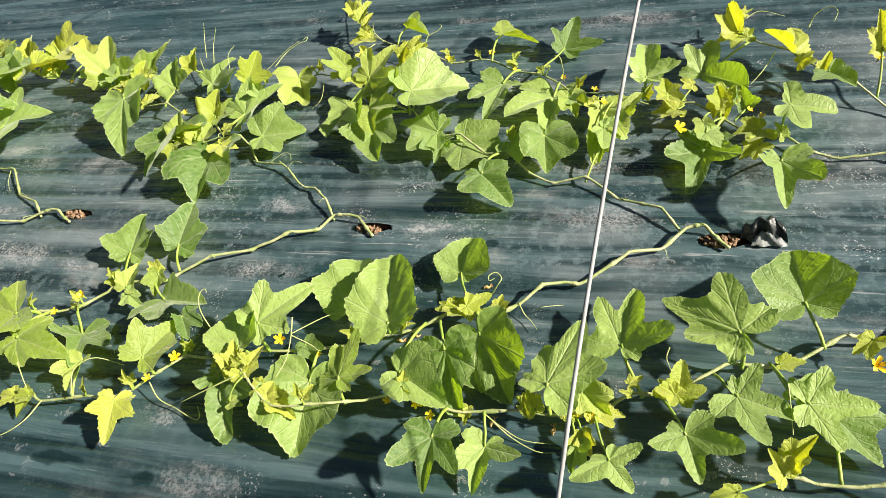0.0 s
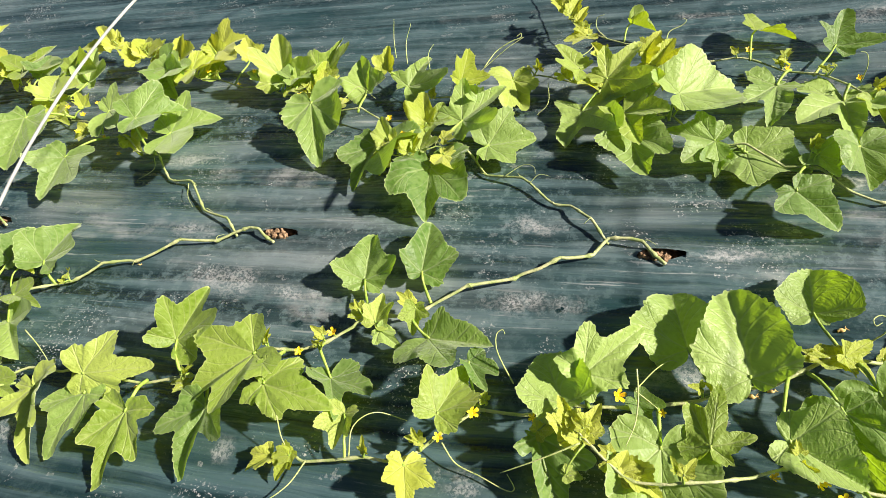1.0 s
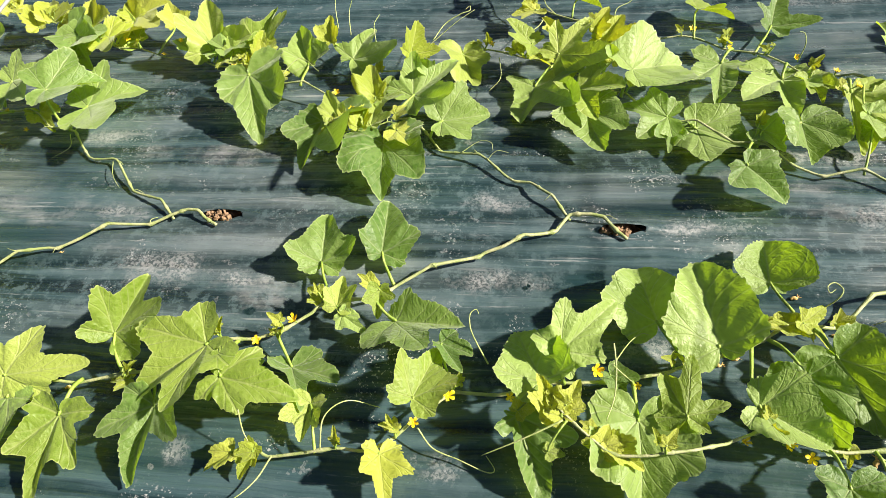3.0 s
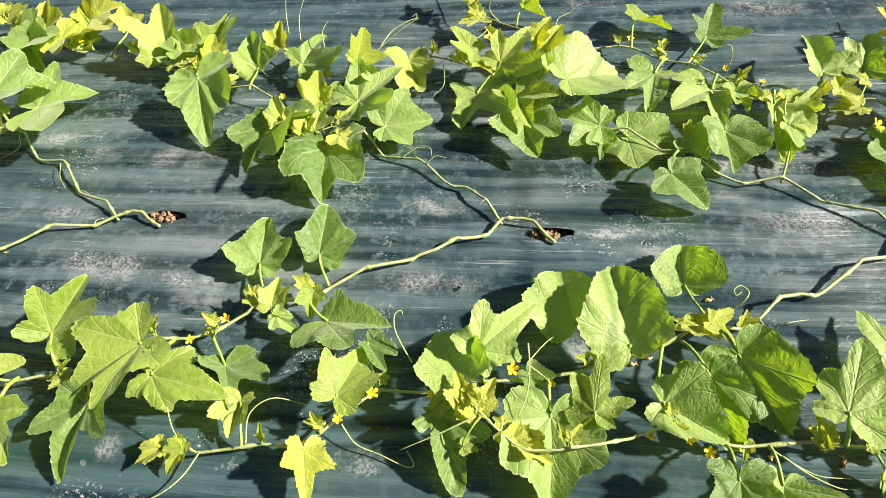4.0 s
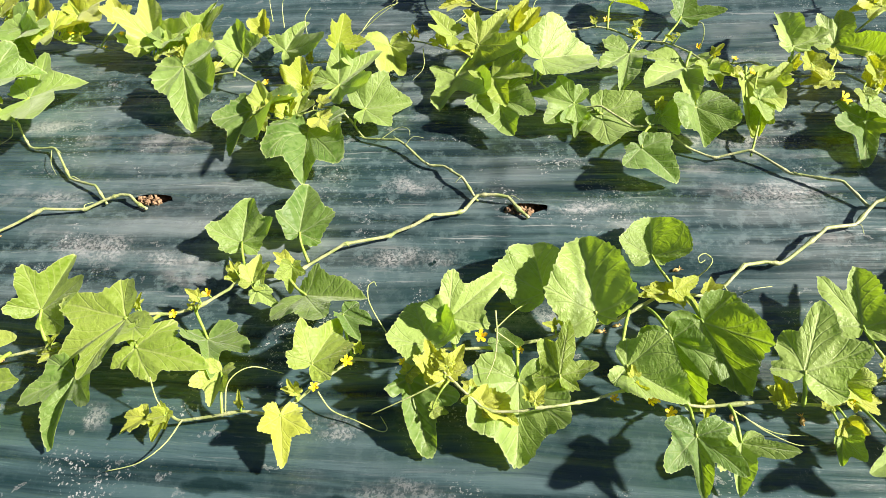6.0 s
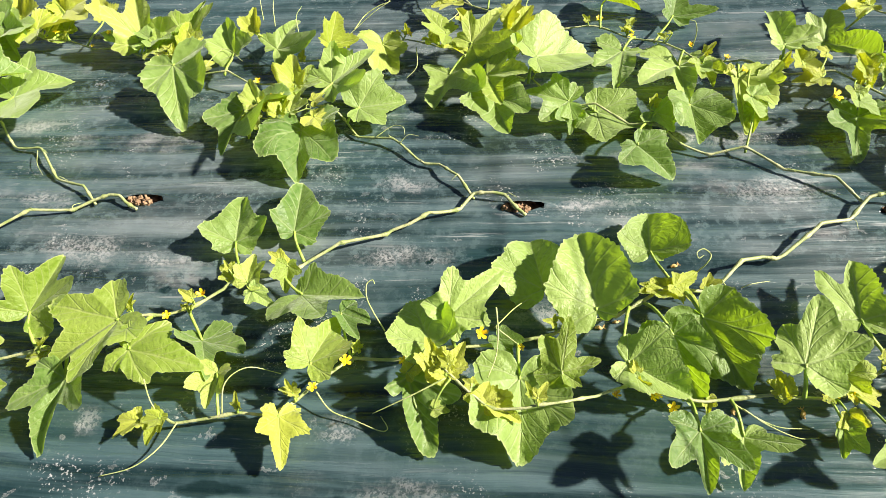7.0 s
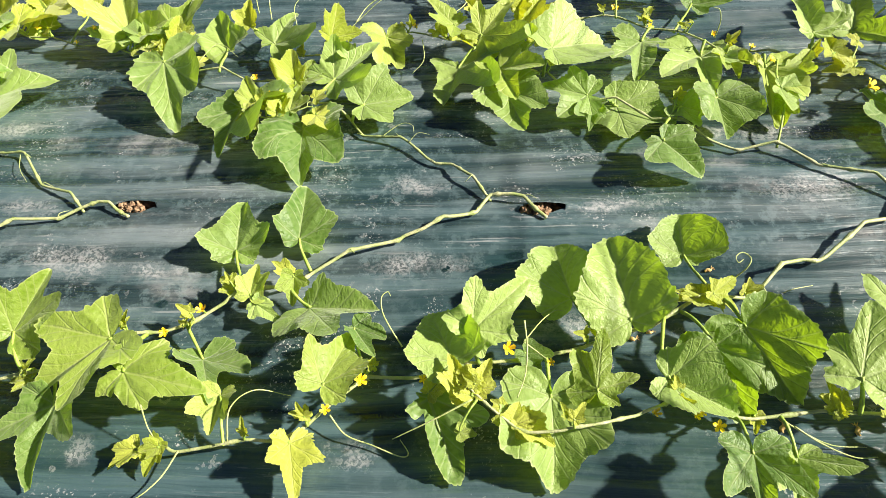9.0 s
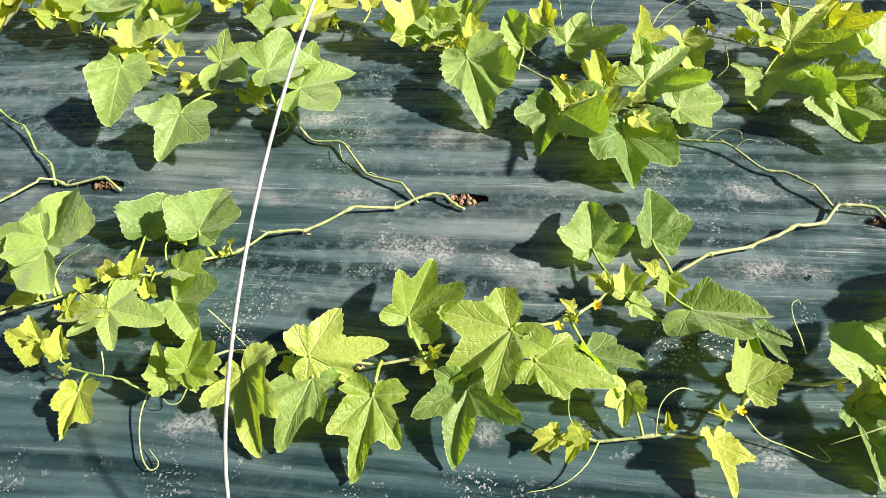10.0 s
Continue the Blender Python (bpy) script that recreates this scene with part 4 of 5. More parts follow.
leaf(p, (-0.87, 0.332, 0.02), (0, 0, 96), (-0.868, 0.335, 0.022), 0.025, 0.018, 0.008, 0.009, 0.017, 0.006, 0.6, young=1)
leaf(p, (-1.213, 0.961, 0.05), (-15, -7, 135), (-1.212, 0.968, 0.029), 0.059, 0.097, 0.030, 0.015, 0.048, (0.050, 0.012), 0.6)
leaf(p, (-1.171, 0.948, 0.045), (-4, 0, -54), (-1.172, 0.957, 0.024), 0.068, 0.035, 0.113, 0.027, 0.003, (0.012, 0.050), 0.6, young=1)
leaf(p, (-1.427, 1.058, 0.035), (16, 4, 49), (-1.421, 1.065, 0.03), 0.093, 0.013, 0.014, 0.031, 0.040, (0.010, 0.009), 0.6, young=1)
leaf(p, (-1.45, 1.066, 0.035), (0, 0, 82), (-1.443, 1.075, 0.03), 0.087, 0.043, 0.019, 0.015, 0.048, 0.012, 0.6, young=1)
leaf(p, (-1.323, 1.018, 0.035), (15, -1, 28), (-1.321, 1.023, 0.03), 0.058, 0.021, 0.046, -0.002, -0.004, 0.027, 0.6, young=1)
leaf(p, (-1.238, 1.007, 0.03), (17, -5, 20), (-1.245, 0.983, 0.031), 0.070, 0.028, 0.045, 0.033, -0.006, (0.012, 0.033), 0.6, young=1)
leaf(p, (-1.249, 0.963, 0.045), (-18, 17, -148), (-1.245, 0.983, 0.031), 0.084, 0.043, 0.031, 0.071, 0.005, 0.029, 0.6)
leaf(p, (-1.153, 1.03, 0.035), (13, 5, -73), (-1.172, 0.957, 0.024), 0.066, 0.036, 0.079, 0.041, 0.056, 0.022, 0.6, young=1)
leaf(p, (-1.155, 1.018, 0.035), (19, -9, 34), (-1.172, 0.957, 0.024), 0.047, 0.022, 0.025, 0.016, -0.006, 0.019, 0.6, young=1)
leaf(p, (-1.342, 1.001, 0.035), (13, -2, 39), (-1.333, 1.028, 0.03), 0.070, 0.014, 0.020, 0.028, 0.018, (0.010, 0.014), 0.6, young=1)
leaf(p, (-1.063, 0.992, 0.035), (22, -4, 29), (-1.078, 0.927, 0.022), 0.054, 0.02, 0.031, 0.019, 0.008, 0.018, 0.6, young=1)
leaf(p, (-0.901, 0.915, 0.03), (7, 0, -61), (-0.914, 0.878, 0.022), 0.039, 0.033, 0.042, 0.024, 0.022, 0.009, 0.6, young=2)
leaf(p, (-1.011, 0.924, 0.03), (6, 5, 58), (-1.017, 0.914, 0.022), 0.049, 0.024, 0.021, 0.003, 0.043, (0.012, 0.005), 0.6)
leaf(p, (-1.22, 0.968, 0.03), (22, 7, -53), (-1.222, 0.972, 0.03), 0.04, 0.024, 0.053, 0.015, 0.034, 0.012, 0.6, young=2)
leaf(p, (-1.306, 1.026, 0.035), (32, 6, -43), (-1.31, 1.017, 0.03), 0.038, 0.025, 0.055, 0.015, 0.031, 0.01, 0.6, young=1)
leaf(p, (-0.946, 0.912, 0.025), (9, 2, -76), (-0.956, 0.895, 0.022), 0.032, 0.022, 0.043, 0.016, 0.027, 0.01, 0.6, young=1)
leaf(p, (-0.931, 0.908, 0.035), (29, 2, 24), (-0.935, 0.887, 0.022), 0.031, 0.013, 0.019, 0.012, 0.014, 0.007, 0.6, young=2)
leaf(p, (-0.894, 0.884, 0.03), (-9, 2, -135), (-0.894, 0.87, 0.022), 0.034, 0.011, 0.02, 0.029, 0.029, 0.012, 0.6, young=1)
leaf(p, (-0.701, 0.739, 0.03), (22, 5, 40), (-0.702, 0.735, 0.02), 0.026, 0.014, 0.014, 0.002, 0.008, 0.013, 0.6, young=1)
leaf(p, (-0.632, 0.757, 0.03), (14, 1, -50), (-0.63, 0.759, 0.023), 0.021, 0.01, 0.021, 0.008, 0.011, 0.004, 0.6, young=1)
leaf(p, (-1.033, 0.321, 0.02), (-22, 1, 115), (-1.032, 0.332, 0.022), 0.021, 0.016, 0.009, 0.008, 0.007, 0.004, 0.6, young=1)
flower(p, (-0.689, 0.4, 0.045), 0.012)
flower(p, (-0.73, 0.379, 0.035), 0.011)
flower(p, (-1.147, 0.96, 0.03), 0.012)
flower(p, (-0.912, 0.864, 0.035), 0.011)
flower(p, (-0.728, 0.799, 0.035), 0.011)
flower(p, (-0.697, 0.762, 0.035), 0.009)
flower(p, (-1.061, 0.918, 0.028), 0.008)
flower(p, (-1.032, 0.939, 0.04), 0.009)
tendril(p, 0.9, [(-0.474, 0.366, 0.03), (-0.485, 0.378, 0.05), (-0.492, 0.39, 0.06), (-0.493, 0.403, 0.066), (-0.487, 0.408, 0.068), (-0.484, 0.404, 0.066)])
tendril(p, 1, [(-1.193, 0.272, 0.02), (-1.196, 0.242, 0.01), (-1.181, 0.206, 0.006), (-1.165, 0.19, 0.004), (-1.157, 0.197, 0.004), (-1.175, 0.212, 0.004)])
tendril(p, 0.9, [(-1.141, 0.274, 0.03), (-1.15, 0.262, 0.02), (-1.162, 0.259, 0.02), (-1.17, 0.264, 0.022)])
tendril(p, 0.9, [(-1.266, 0.312, 0.03), (-1.258, 0.295, 0.025), (-1.253, 0.282, 0.025)])
tendril(p, 0.9, [(-0.719, 0.293, 0.05), (-0.717, 0.279, 0.03), (-0.709, 0.268, 0.02)])
tendril(p, 0.6, [(-0.533, 0.695, 0.01), (-0.507, 0.708, 0.02), (-0.49, 0.7, 0.025), (-0.487, 0.69, 0.02)])
tendril(p, 0.6, [(-0.495, 0.682, 0.01), (-0.482, 0.689, 0.02), (-0.466, 0.686, 0.02)])
tendril(p, 0.7, [(-0.837, 0.832, 0.03), (-0.806, 0.88, 0.04), (-0.771, 0.859, 0.03)])
tendril(p, 0.8, [(-0.633, 0.864, 0.03), (-0.582, 0.892, 0.06), (-0.55, 0.905, 0.08), (-0.524, 0.918, 0.09)])
tendril(p, 0.9, [(-0.633, 0.266, 0.03), (-0.629, 0.291, 0.05), (-0.609, 0.309, 0.05), (-0.58, 0.312, 0.03)])

p = plant(0.152, 0.557, 'spreading melon vine with large rounded leaves and curled tendrils')
vine(p, 4.4, 3, [(0.152, 0.557, 0.004), (0.134, 0.565, 0.004), (0.12, 0.573, 0.008), (0.102, 0.574, 0.008), (0.065, 0.546, 0.008), (0.024, 0.518, 0.008), (-0.016, 0.496, 0.008), (-0.043, 0.488, 0.008), (-0.076, 0.465, 0.008), (-0.095, 0.452, 0.008), (-0.15, 0.43, 0.016), (-0.193, 0.413, 0.016), (-0.242, 0.395, 0.016), (-0.29, 0.37, 0.016), (-0.343, 0.364, 0.016), (-0.396, 0.354, 0.016), (-0.449, 0.344, 0.016), (-0.508, 0.334, 0.016), (-0.53, 0.319, 0.016), (-0.55, 0.304, 0.016), (-0.575, 0.281, 0.016), (-0.596, 0.27, 0.016), (-0.649, 0.266, 0.016), (-0.695, 0.263, 0.016), (-0.71, 0.267, 0.016)])
vine(p, 3.6, 1.8, [(0.097, 0.582, 0.006), (0.074, 0.6, 0.006), (0.03, 0.632, 0.006), (-0.019, 0.656, 0.006), (-0.06, 0.665, 0.006), (-0.104, 0.675, 0.006), (-0.151, 0.703, 0.02), (-0.215, 0.735, 0.02), (-0.261, 0.755, 0.02), (-0.316, 0.804, 0.02), (-0.368, 0.847, 0.02), (-0.441, 0.897, 0.02), (-0.506, 0.913, 0.02), (-0.566, 0.888, 0.02), (-0.631, 0.866, 0.02), (-0.685, 0.878, 0.02), (-0.745, 0.925, 0.02), (-0.796, 0.983, 0.02)])
leaf(p, (-0.657, 0.316, 0.02), (-8, -3, 174), (-0.642, 0.266, 0.016), 0.040, 0.018, 0.023, 0.024, 0.025, 0.013, 0.6, young=2)
leaf(p, (-0.575, 0.268, 0.022), (-1, -36, -162), (-0.588, 0.272, 0.016), 0.055, 0.024, 0.028, 0.027, 0.021, (0.013, 0.012), 0.8, young=1)
leaf(p, (-0.524, 0.382, 0.041), (-2, -18, -141), (-0.508, 0.334, 0.016), 0.042, 0.018, 0.012, 0.034, -0.002, 0.007, 0.9)
leaf(p, (-0.545, 0.317, 0.047), (-5, 21, -21), (-0.542, 0.31, 0.016), 0.067, 0.034, 0.028, 0.029, 0.035, 0.016, 0.6, young=2)
leaf(p, (-0.62, 0.864, 0.053), (25, 30, 7), (-0.624, 0.867, 0.02), 0.060, 0.020, 0.038, 0.026, 0.014, 0.022, 0.7, young=1)
leaf(p, (-0.545, 0.902, 0.023), (-25, -14, -150), (-0.551, 0.895, 0.02), 0.067, 0.024, 0.037, 0.033, 0.065, 0.026, 0.6, young=2)
leaf(p, (-0.723, 0.895, 0.025), (18, 8, -24), (-0.715, 0.899, 0.02), 0.069, 0.042, 0.087, 0.008, 0.023, (0.012, 0.050), 0.9)
leaf(p, (-0.401, 0.37, 0.058), (6, 20, -43), (-0.396, 0.354, 0.016), 0.081, 0.037, 0.037, 0.038, 0.029, 0.006, 0.85)
leaf(p, (-0.42, 0.341, 0.048), (-5, -3, 24), (-0.422, 0.349, 0.016), 0.065, 0.040, 0.033, 0.024, -0.007, (0.009, 0.018), 0.25)
leaf(p, (-0.299, 0.425, 0.026), (-3, -13, 12), (-0.272, 0.378, 0.016), 0.076, 0.044, 0.037, 0.038, 0.013, 0.022, 0.05)
leaf(p, (-0.244, 0.392, 0.038), (11, -8, 8), (-0.248, 0.392, 0.016), 0.098, 0.048, 0.044, 0.032, 0.006, (0.014, 0.024), 0.15)
leaf(p, (-0.173, 0.484, 0.018), (4, -6, -4), (-0.15, 0.43, 0.016), 0.059, 0.037, 0.044, 0.018, -0.001, (0.010, 0.024), 0.1)
leaf(p, (-0.217, 0.331, 0.034), (-6, 17, -120), (-0.205, 0.409, 0.016), 0.067, 0.047, 0.020, 0.018, 0.031, (0.020, 0.012), 0.2)
leaf(p, (-0.169, 0.364, 0.038), (-25, 30, -176), (-0.188, 0.415, 0.016), 0.077, 0.033, 0.015, 0.029, 0.052, 0.005, 0.15)
leaf(p, (-0.133, 0.389, 0.03), (-16, 24, -158), (-0.144, 0.433, 0.015), 0.086, 0.044, 0.023, 0.051, 0.060, (0.009, 0.014), 0.15)
leaf(p, (-0.155, 0.429, 0.028), (-26, -4, -120), (-0.156, 0.428, 0.016), 0.039, 0.032, 0.014, 0.011, 0.016, 0.004, 0.9, young=1)
leaf(p, (-0.327, 0.317, 0.023), (-9, -16, -176), (-0.329, 0.365, 0.016), 0.087, 0.039, 0.054, 0.049, 0.054, (0.027, 0.012), 0.2)
leaf(p, (-0.432, 0.835, 0.011), (-3, 7, 164), (-0.403, 0.874, 0.02), 0.079, 0.085, 0.048, 0.071, -0.013, (0.050, 0.012), 0.9)
leaf(p, (-0.372, 0.787, 0.045), (0, 5, -160), (-0.341, 0.826, 0.02), 0.067, 0.050, 0.032, 0.043, -0.011, (0.031, 0.012), 0.9, young=2)
leaf(p, (-0.364, 0.756, 0.035), (-12, 6, -161), (-0.316, 0.804, 0.02), 0.074, 0.033, 0.049, 0.061, 0.003, (0.010, 0.006), 0.4)
leaf(p, (-0.438, 0.892, 0.046), (28, 10, 60), (-0.441, 0.897, 0.02), 0.054, 0.042, 0.019, 0.028, -0.006, 0.007, 0.9, young=2)
leaf(p, (-0.398, 0.877, 0.037), (30, 12, -40), (-0.403, 0.874, 0.02), 0.072, 0.034, 0.087, 0.036, 0.035, (0.012, 0.049), 0.9, young=2)
leaf(p, (-0.3, 0.803, 0.062), (-17, 13, -60), (-0.31, 0.798, 0.02), 0.103, 0.052, 0.078, 0.057, 0.025, (0.012, 0.047), 0.25)
leaf(p, (-0.253, 0.748, 0.025), (4, -8, 72), (-0.261, 0.755, 0.02), 0.069, 0.051, 0.029, 0.029, 0.035, (0.010, 0.010), 0.6)
leaf(p, (-0.244, 0.743, 0.013), (-9, -7, 169), (-0.244, 0.745, 0.02), 0.046, 0.013, 0.020, 0.026, 0.039, (0.010, 0.010), 0.9)
leaf(p, (-0.214, 0.74, 0.01), (2, 2, -112), (-0.222, 0.737, 0.02), 0.082, 0.044, 0.062, 0.045, 0.032, (0.017, 0.013), 0.35)
leaf(p, (-0.17, 0.652, 0.029), (-16, 0, -132), (-0.151, 0.703, 0.02), 0.066, 0.037, 0.047, 0.017, 0.004, (0.020, 0.012), 0.5)
leaf(p, (-0.087, 0.735, 0.025), (-15, -4, -173), (-0.126, 0.688, 0.013), 0.063, 0.043, 0.022, 0.042, 0.052, 0.021, 0.2)
leaf(p, (-0.729, 0.261, 0.016), (-7, 0, 125), (-0.71, 0.267, 0.016), 0.033, 0.009, 0.013, 0.018, 0.019, 0.006, 0.6, young=1)
leaf(p, (-0.704, 0.265, 0.02), (-21, -4, 155), (-0.705, 0.265, 0.016), 0.034, 0.012, 0.016, 0.012, 0.018, 0.005, 0.6, young=1)
leaf(p, (-0.705, 0.262, 0.02), (6, 2, 105), (-0.705, 0.265, 0.016), 0.019, 0.012, 0.006, 0.009, 0.014, 0.004, 0.6, young=1)
leaf(p, (-0.35, 0.365, 0.02), (-18, 3, -140), (-0.349, 0.363, 0.016), 0.027, 0.019, 0.013, 0.02, 0.015, 0.01, 0.6)
leaf(p, (-0.172, 0.43, 0.02), (14, -1, 76), (-0.167, 0.423, 0.017), 0.021, 0.01, 0.007, 0.013, 0.012, 0.003, 0.6, young=1)
leaf(p, (-0.757, 0.909, 0.05), (25, -11, 4), (-0.745, 0.925, 0.02), 0.048, 0.021, 0.021, 0.029, 0.01, 0.012, 0.6, young=1)
leaf(p, (-0.336, 0.878, 0.02), (-16, -6, 122), (-0.36, 0.842, 0.02), 0.029, 0.026, 0.016, 0.01, 0.024, 0.009, 0.6)
leaf(p, (-0.317, 0.868, 0.03), (19, -1, -46), (-0.347, 0.831, 0.02), 0.046, 0.019, 0.025, 0.016, 0.014, 0.01, 0.6, young=1)
leaf(p, (-0.43, 0.885, 0.03), (-19, -10, -105), (-0.432, 0.892, 0.02), 0.031, 0.016, 0.028, 0.004, 0.027, 0.006, 0.6, young=1)
leaf(p, (-0.134, 0.725, 0.02), (0, 0, -112), (-0.144, 0.699, 0.019), 0.045, 0.026, 0.036, 0.014, 0.032, (0.009, 0.010), 0.6)
leaf(p, (-0.001, 0.727, 0.02), (-22, 1, 167), (-0.025, 0.658, 0.006), 0.037, 0.01, 0.012, 0.023, 0.023, 0.005, 0.6, young=2)
leaf(p, (-0.159, 0.429, 0.02), (8, 1, 96), (-0.156, 0.428, 0.016), 0.037, 0.016, 0.012, 0.019, 0.023, 0.005, 0.6, young=1)
leaf(p, (-0.12, 0.434, 0.02), (33, 7, -19), (-0.121, 0.441, 0.012), 0.018, 0.006, 0.013, 0.009, 0.013, 0.007, 0.6, young=1)
leaf(p, (-0.589, 0.835, 0.04), (19, 0, 42), (-0.599, 0.874, 0.02), 0.031, 0.021, 0.013, 0.006, 0.006, 0.014, 0.6)
leaf(p, (-0.405, 0.917, 0.05), (33, -2, 48), (-0.422, 0.886, 0.02), 0.028, 0.023, 0.01, 0.011, 0.009, 0.013, 0.6, young=1)
leaf(p, (-0.467, 0.903, 0.03), (-12, 4, -130), (-0.466, 0.907, 0.02), 0.025, 0.01, 0.019, 0.021, 0.012, 0.008, 0.6, young=1)
leaf(p, (-0.368, 0.872, 0.025), (-27, -4, 122), (-0.384, 0.86, 0.02), 0.022, 0.027, 0.012, 0.008, 0.013, 0.007, 0.6)
leaf(p, (-0.137, 0.737, 0.025), (40, 7, -16), (-0.151, 0.703, 0.02), 0.016, 0.008, 0.009, 0.006, 0.009, 0.007, 0.6, young=1)
flower(p, (-0.513, 0.328, 0.03), 0.014)
flower(p, (-0.546, 0.302, 0.02), 0.011)
flower(p, (-0.45, 0.33, 0.03), 0.01)
flower(p, (-0.5, 0.916, 0.03), 0.01)
tendril(p, 0.8, [(-0.096, 0.449, 0.01), (-0.088, 0.436, 0.006), (-0.079, 0.427, 0.005), (-0.071, 0.416, 0.004)])
tendril(p, 0.9, [(-0.127, 0.451, 0.025), (-0.12, 0.452, 0.04), (-0.115, 0.46, 0.045), (-0.122, 0.467, 0.047), (-0.13, 0.462, 0.047), (-0.129, 0.455, 0.046), (-0.123, 0.459, 0.046)])
tendril(p, 0.7, [(-0.074, 0.444, 0.004), (-0.065, 0.444, 0.012), (-0.042, 0.452, 0.006)])
tendril(p, 1, [(-0.686, 0.26, 0.016), (-0.7, 0.235, 0.01), (-0.724, 0.215, 0.006), (-0.759, 0.205, 0.003)])
tendril(p, 0.9, [(-0.541, 0.297, 0.02), (-0.525, 0.281, 0.01), (-0.499, 0.273, 0.005), (-0.471, 0.263, 0.004), (-0.463, 0.266, 0.004), (-0.472, 0.279, 0.004)])
tendril(p, 0.9, [(-0.757, 0.958, 0.04), (-0.763, 0.985, 0.06), (-0.762, 1.007, 0.085)])
tendril(p, 0.9, [(-0.732, 0.939, 0.04), (-0.737, 0.972, 0.06), (-0.726, 0.988, 0.085)])
tendril(p, 0.8, [(-0.684, 0.91, 0.04), (-0.688, 0.933, 0.06), (-0.682, 0.955, 0.065)])
tendril(p, 0.9, [(-0.593, 0.918, 0.04), (-0.576, 0.945, 0.05), (-0.551, 0.956, 0.06), (-0.537, 0.961, 0.062), (-0.537, 0.971, 0.064), (-0.544, 0.965, 0.062)])
tendril(p, 0.7, [(-0.487, 0.882, 0.03), (-0.484, 0.846, 0.02), (-0.501, 0.828, 0.01)])

p = plant(0.379, 0.476, 'dense melon vine with yellow flowers and bright young shoot tips')
vine(p, 4.2, 2.2, [(0.379, 0.476, 0.01), (0.333, 0.452, 0.01), (0.292, 0.435, 0.01), (0.241, 0.414, 0.014), (0.195, 0.395, 0.014), (0.139, 0.377, 0.014), (0.1, 0.362, 0.014), (0.054, 0.339, 0.014), (-0.003, 0.315, 0.014), (-0.055, 0.307, 0.014), (-0.152, 0.303, 0.016), (-0.188, 0.307, 0.016), (-0.217, 0.311, 0.016), (-0.244, 0.302, 0.030), (-0.285, 0.282, 0.046), (-0.319, 0.273, 0.046), (-0.350, 0.276, 0.046), (-0.383, 0.294, 0.05), (-0.406, 0.311, 0.05), (-0.423, 0.334, 0.05)])
vine(p, 3.6, 1.8, [(0.394, 0.697, 0.006), (0.351, 0.704, 0.006), (0.309, 0.713, 0.006), (0.263, 0.716, 0.006), (0.235, 0.737, 0.006), (0.209, 0.741, 0.018), (0.175, 0.766, 0.018), (0.118, 0.799, 0.018), (0.063, 0.817, 0.018), (-0.012, 0.831, 0.018), (-0.065, 0.862, 0.018), (-0.142, 0.905, 0.018), (-0.193, 0.932, 0.018), (-0.254, 0.937, 0.018), (-0.319, 0.959, 0.025), (-0.359, 0.984, 0.025), (-0.401, 1, 0.025), (-0.437, 1.021, 0.025), (-0.464, 1.069, 0.025), (-0.49, 1.142, 0.025), (-0.512, 1.216, 0.025)])
leaf(p, (-0.285, 0.317, 0.04), (10, -8, -11), (-0.278, 0.296, 0.016), 0.061, 0.023, 0.036, 0.044, 0.018, -0.012, 0.9, young=2)
leaf(p, (-0.443, 0.311, 0.03), (-17, -6, -156), (-0.419, 0.328, 0.05), 0.087, 0.041, 0.029, 0.039, 0.006, (0.029, 0.012), 1)
leaf(p, (-0.165, 0.866, 0.022), (4, -1, 168), (-0.142, 0.905, 0.018), 0.091, 0.035, 0.035, 0.002, 0.065, 0.012, 0.9)
leaf(p, (-0.082, 0.846, 0.007), (11, -5, 176), (-0.074, 0.867, 0.018), 0.102, 0.039, 0.066, 0.042, 0.076, (0.029, 0.015), 0.9)
leaf(p, (-0.008, 0.799, 0.02), (-7, -1, 176), (-0.003, 0.829, 0.018), 0.109, 0.036, 0.016, 0.068, 0.018, 0.013, 0.9, young=2)
leaf(p, (-0.073, 0.969, 0.011), (25, 27, -4), (-0.114, 0.89, 0.018), 0.063, 0.033, 0.050, 0.025, 0.015, (0.012, 0.035), 0.9)
leaf(p, (0.024, 0.388, 0.03), (1, -6, -11), (0.047, 0.336, 0.014), 0.079, 0.030, 0.056, 0.061, 0.014, (0.007, 0.040), 0.95)
leaf(p, (-0.051, 0.328, 0.044), (6, -5, -24), (-0.047, 0.307, 0.014), 0.088, 0.026, 0.049, 0.041, 0.047, -0.002, 0.7)
leaf(p, (0.141, 0.401, 0.052), (-12, -14, 59), (0.146, 0.379, 0.014), 0.092, 0.023, 0.052, 0.052, 0.048, -0.004, 0.85)
leaf(p, (0.211, 0.45, 0.038), (10, -5, 4), (0.229, 0.409, 0.014), 0.068, 0.048, 0.047, 0.031, 0.022, (0.012, 0.022), 0.12)
leaf(p, (0.132, 0.332, 0.045), (0, 0, -108), (0.119, 0.37, 0.014), 0.057, 0.034, 0.052, 0.01, 0.032, 0.019, 0.95)
leaf(p, (0.194, 0.33, 0.045), (0, 0, -88), (0.174, 0.388, 0.014), 0.06, 0.035, 0.045, 0.022, 0.019, 0.01, 0.95)
leaf(p, (0.083, 0.288, 0.045), (0, 0, -166), (0.06, 0.342, 0.014), 0.046, 0.042, 0.038, 0.029, 0.009, (0.024, 0.012), 0.95)
leaf(p, (0.013, 0.255, 0.045), (0, 0, -141), (-0.003, 0.315, 0.014), 0.035, 0.033, 0.043, 0.006, -0.004, 0.006, 0.95)
